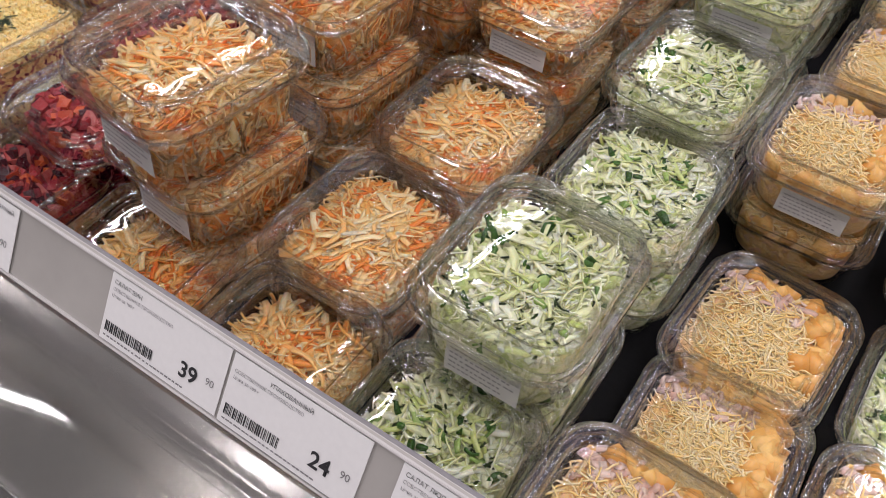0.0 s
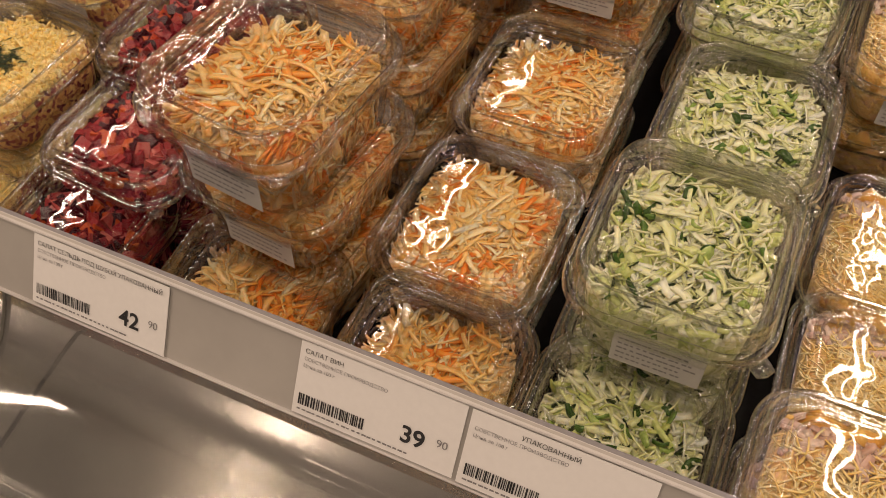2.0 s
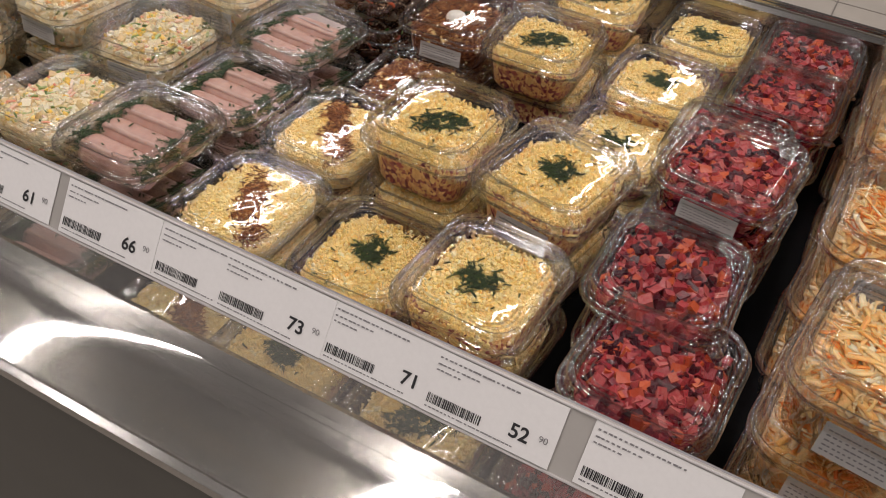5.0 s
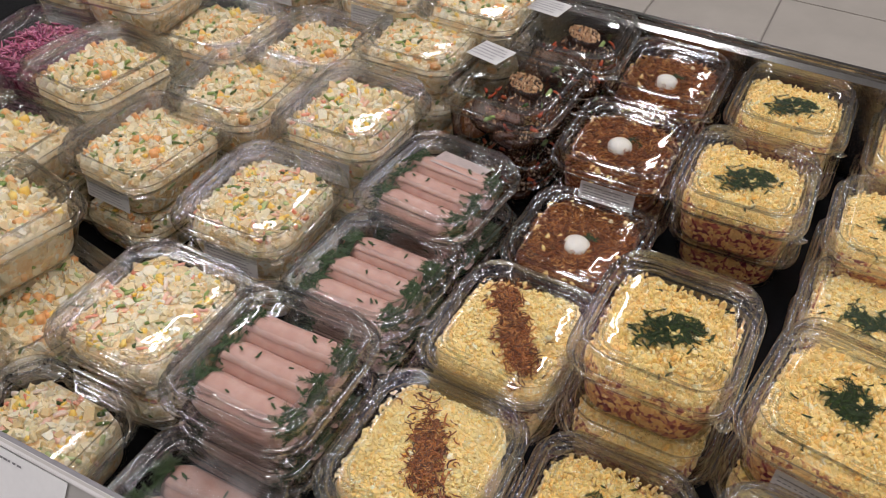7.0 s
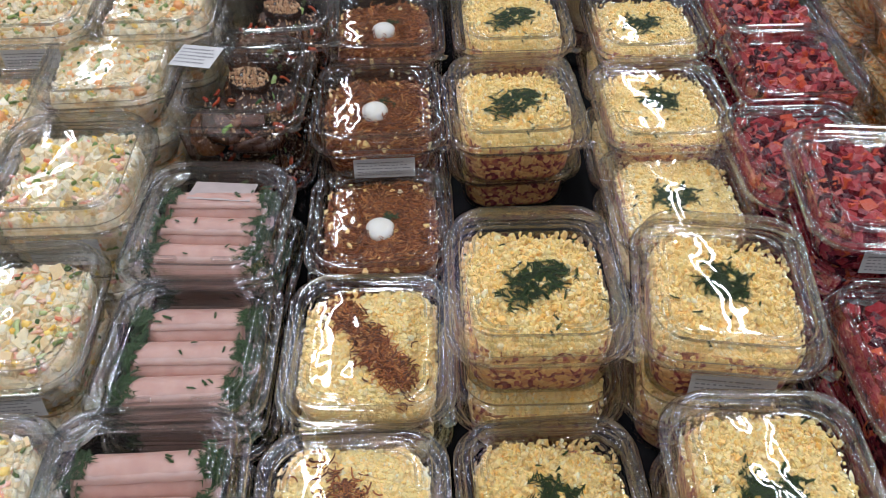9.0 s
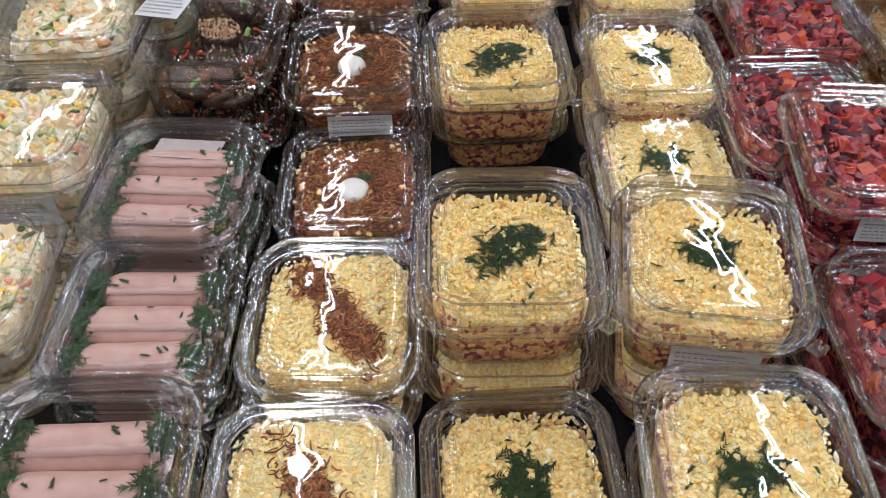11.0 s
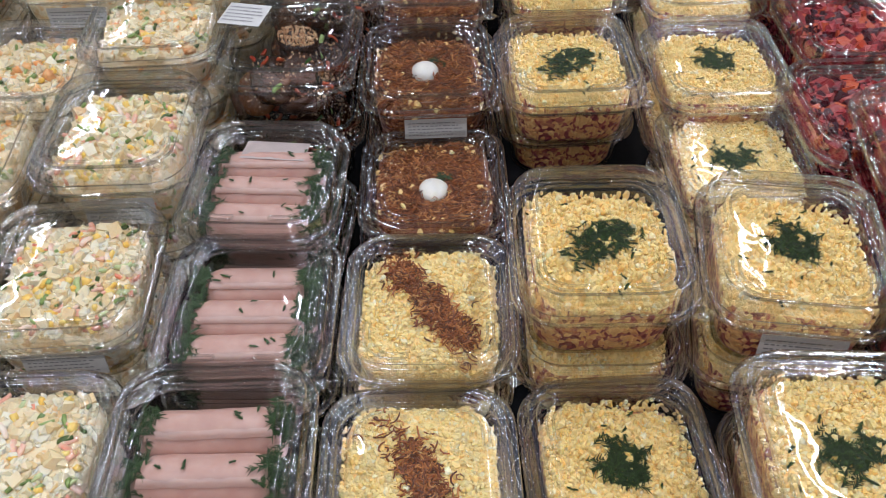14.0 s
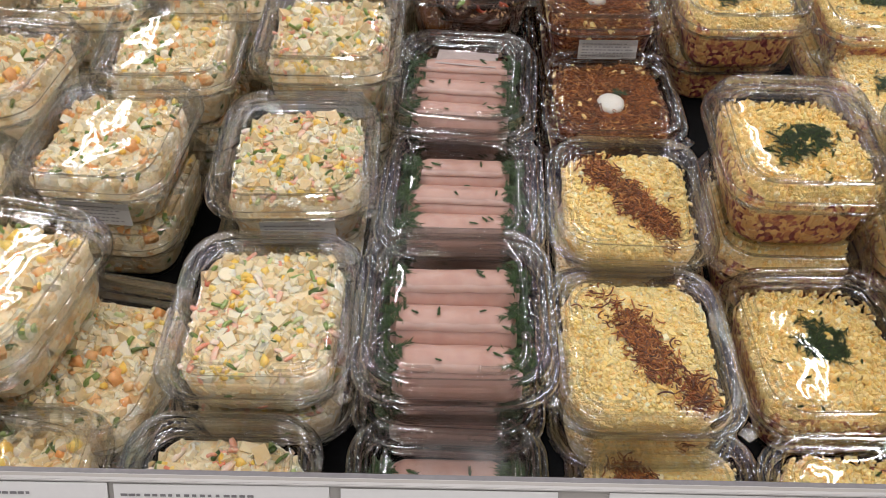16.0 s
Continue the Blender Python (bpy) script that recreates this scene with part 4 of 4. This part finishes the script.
LOOK = {
    "A": ("cabbage and carrot salad", "clear lidded container of orange cabbage and carrot salad"),
    "G": ("cabbage salad", "clear lidded container of green cabbage and cucumber salad"),
    "C": ("cheese salad", "clear lidded container of salad topped with grated cheese"),
    "R": ("beet salad", "clear lidded container of dark red diced beet salad"),
    "S": ("egg salad", "clear lidded container of yellow grated egg salad with dill"),
    "K": ("egg salad", "clear lidded container of egg salad with brown stripe"),
    "E": ("fried salad", "clear lidded container of brown fried shreds with boiled egg"),
    "H": ("ham rolls", "clear lidded container of pink ham rolls with dill"),
    "O": ("creamy salad", "clear lidded container of creamy crab and corn salad"),
    "V": ("potato salad", "clear lidded container of creamy potato and carrot salad"),
    "M": ("aubergine", "ribbed clear container of fried aubergine with sesame"),
    "P": ("purple salad", "clear lidded container of purple shredded salad"),
}


def sticker(seed, w=0.052, h=0.018):
    rng = random.Random(seed)
    a = Acc()
    a.add([(-w / 2, -h / 2, 0), (w / 2, -h / 2, 0), (w / 2, h / 2, 0), (-w / 2, h / 2, 0), (-w / 2, -h / 2, -0.0003), (w / 2, -h / 2, -0.0003), (w / 2, h / 2, -0.0003), (-w / 2, h / 2, -0.0003)],
          [(0, 1, 2, 3), (7, 6, 5, 4), (0, 4, 5, 1), (1, 5, 6, 2), (2, 6, 7, 3), (3, 7, 4, 0)])
    ink = Acc()
    for k in range(5):
        b = bars(rng, -w / 2 + 0.003, w / 2 - rng.uniform(0.003, 0.012), h / 2 - 0.004 - k * 0.0028, 0.0009, 12, 0.9)
        ink.add(b.v, b.f)
    return a.mesh("sticker", STICKER, False), ink.mesh("print", GREY_INK, False)


STICKER_MESHES = [sticker(5), sticker(6)]


def container(kind, variant, x, y, z, height, turn=0.0, tip=0.0, front_label=False, top_label=False, mist=False, uppermost=True, slip=False):
    """One filled container standing on height z."""
    category, label = LOOK[kind]
    root = tagged(new("salad_container"), label, category, "salad containers on the deck")
    root.matrix_basis = pose(x, y, z, tip, 0, turn) @ Matrix.Diagonal((1, 1, height / BH, 1))
    child("tray", RIBBED_MESH if kind == "M" else TRAY_MESH, root)
    lid = child("lid", LID_MIST_MESH if mist else LID_MESH, root, "misted clear lid" if mist else "")
    if uppermost:
        child("lift_tab", TAB_MESH, lid)
        for a in (0, 180):
            for moulding in MOULDING_MESHES:
                child("corner_moulding", moulding, lid, m=pose(0, 0, 0, 0, 0, a))
    mass, groups = RECIPES[kind][variant % len(RECIPES[kind])]
    holder = root
    if mass:
        holder = child("filling", mass, root)
    for nm, me, lab in groups:
        child(nm, me, holder, lab, "" if nm in ("ham_roll", "half_egg") else "stuff")
    if front_label:
        paper, ink = STICKER_MESHES[variant % 2]
        s = child("sticker", paper, root, "white printed paper sticker", m=pose(0.004, -BL + 0.0098, 0.0175, 84, 0, 0))
        child("print", ink, s, m=pose(0, 0, 0.0003))
    if slip:
        child("paper_slip", box_mesh("paper_slip", -0.024, 0.026, -0.013, 0.013, 0, 0.0003, SLIP), root, "stained pale paper slip under the lid", m=pose(0.0, 0.037, BH - 0.0125, -8, 0, -3))
    if top_label:
        paper, ink = STICKER_MESHES[variant % 2]
        s = child("sticker", paper, root, "white printed paper sticker", m=pose(-0.040, 0.022, BH + 0.0008, 0, 0, -10) @ Matrix.Diagonal((0.72, 1.9, 1, 1)))
        child("print", ink, s, m=pose(0, 0, 0.0003))
    return root


# kind, x, y, height of the lid, turn, layers, variant, marks (f: front label, t: top label, m: misted, b: lower one set back, s: lower one set aside)
STACKS = """
S -0.425 0.211 .063 2 1 0 -
S -0.308 0.192 .108 -3 2 2 -
S -0.428 0.337 .133 -1 2 1 -
S -0.306 0.324 .133 -9 2 0 f
S -0.292 0.475 .080 -1 2 2 -
S -0.287 0.579 .101 0 2 0 -
S -0.419 0.564 .119 1 2 1 b
S -0.272 0.720 .102 0 2 2 -
S -0.406 0.722 .112 0 2 1 -
S -0.301 0.086 .054 0 1 1 -
S -0.425 0.086 .050 0 1 0 -
K -0.539 0.329 .080 -2 2 0 -
K -0.547 0.200 .071 0 2 1 -
K -0.536 0.101 .029 0 1 0 -
E -0.534 0.472 .066 0 2 1 -
E -0.536 0.585 .103 1 2 0 f
E -0.532 0.722 .108 0 2 1 -
H -0.660 0.439 .103 -4 2 0 p
H -0.660 0.326 .088 -2 2 1 -
H -0.663 0.195 .110 0 2 0 -
H -0.667 0.092 .054 0 1 1 m
M -0.653 0.589 .130 -3 2 0 t
M -0.632 0.700 .140 3 2 0 t
O -0.782 0.207 .092 0 2 0 -
O -0.779 0.344 .108 2 2 1 f
O -0.767 0.471 .132 0 2 0 f
V -0.769 0.615 .137 2 3 0 -
V -0.741 0.702 .150 0 3 1 -
O -0.798 0.086 .062 0 1 1 -
V -0.946 0.205 .120 -12 2 0 fs
V -0.920 0.086 .067 0 1 0 -
V -0.920 0.361 .107 -4 2 1 f
V -0.898 0.472 .114 3 2 0 -
V -0.874 0.575 .120 0 2 1 -
V -0.848 0.693 .155 0 3 0 f
V -0.975 0.688 .155 0 3 1 f
V -0.986 0.555 .120 4 2 0 -
V -1.019 0.415 .132 -6 2 1 -
V -1.030 0.289 .112 0 2 0 -
V -1.024 0.157 .112 0 2 1 -
P -1.133 0.444 .110 8 2 0 -
P -1.153 0.318 .100 0 2 0 -
V -1.081 0.552 .150 5 3 0 -
V -1.190 0.575 .180 0 3 1 f
P -1.155 0.193 .105 0 2 0 -
R -0.162 0.180 .106 -3 2 0 -
R -0.183 0.271 .117 0 2 1 f
R -0.175 0.407 .143 -6 3 0 f
R -0.191 0.493 .110 0 2 1 -
R -0.160 0.615 .112 0 2 0 f
R -0.156 0.722 .112 0 2 1 -
R -0.173 0.086 .080 0 1 1 -
A -0.030 0.166 .217 -7 3 0 f
A -0.036 0.319 .205 -3 3 1 f
A -0.029 0.467 .205 0 3 2 -
A -0.034 0.602 .160 0 3 0 -
A -0.031 0.722 .160 0 3 1 -
A -0.033 0.086 .086 3 1 2 -
A 0.084 0.199 .097 -1 2 1 -
A 0.086 0.325 .112 0 2 0 -
A 0.079 0.457 .156 -2 3 2 fm
A 0.081 0.596 .156 0 3 0 -
A 0.081 0.722 .156 0 3 1 -
A 0.096 0.086 .088 0 1 0 -
G 0.214 0.086 .092 0 1 1 -
G 0.216 0.191 .155 0 2 0 f
G 0.224 0.338 .118 0 2 1 -
G 0.211 0.460 .135 -3 2 0 -
G 0.213 0.587 .165 0 3 1 f
G 0.211 0.717 .165 0 3 0 -
C 0.346 0.312 .056 -3 1 0 -
C 0.331 0.473 .115 0 2 1 f
C 0.350 0.207 .049 2 1 1 -
C 0.336 0.086 .110 0 2 0 -
C 0.345 0.604 .112 0 2 0 -
C 0.345 0.722 .112 0 2 1 -
G 0.470 0.321 .056 0 1 0 -
C 0.470 0.202 .056 0 1 0 -
C 0.465 0.455 .110 0 2 1 f
G 0.468 0.587 .112 0 2 1 -
C 0.462 0.086 .058 0 1 1 -
"""
rng = random.Random(77)
for line in STACKS.strip().splitlines():
    kind, x, y, top, turn, layers, variant, marks = line.split()
    x, y, top, turn, layers, variant = float(x), float(y), float(top), float(turn), int(layers), int(variant)
    h = (top + 0.0035 * (layers - 1)) / layers
    for k in range(layers):
        last = k == layers - 1
        dx, dy, dt = (0, 0, 0) if last else (rng.uniform(-0.003, 0.003), rng.uniform(-0.004, 0.004), rng.uniform(-2.5, 2.5))
        if not last and 0.15 < y < 0.19:
            dy += 0.014
        if "s" in marks and not last:
            dx, dy = 0.052, -0.012
        if "b" in marks and not last:
            dy = 0.034
        container(kind, variant + (0 if last else 1), x + dx, y + dy, 0.0005 + k * (h - 0.0035), h, turn + dt, front_label="f" in marks and (last or layers > 2), top_label="t" in marks and last, mist="m" in marks, uppermost=last, slip="p" in marks and last)
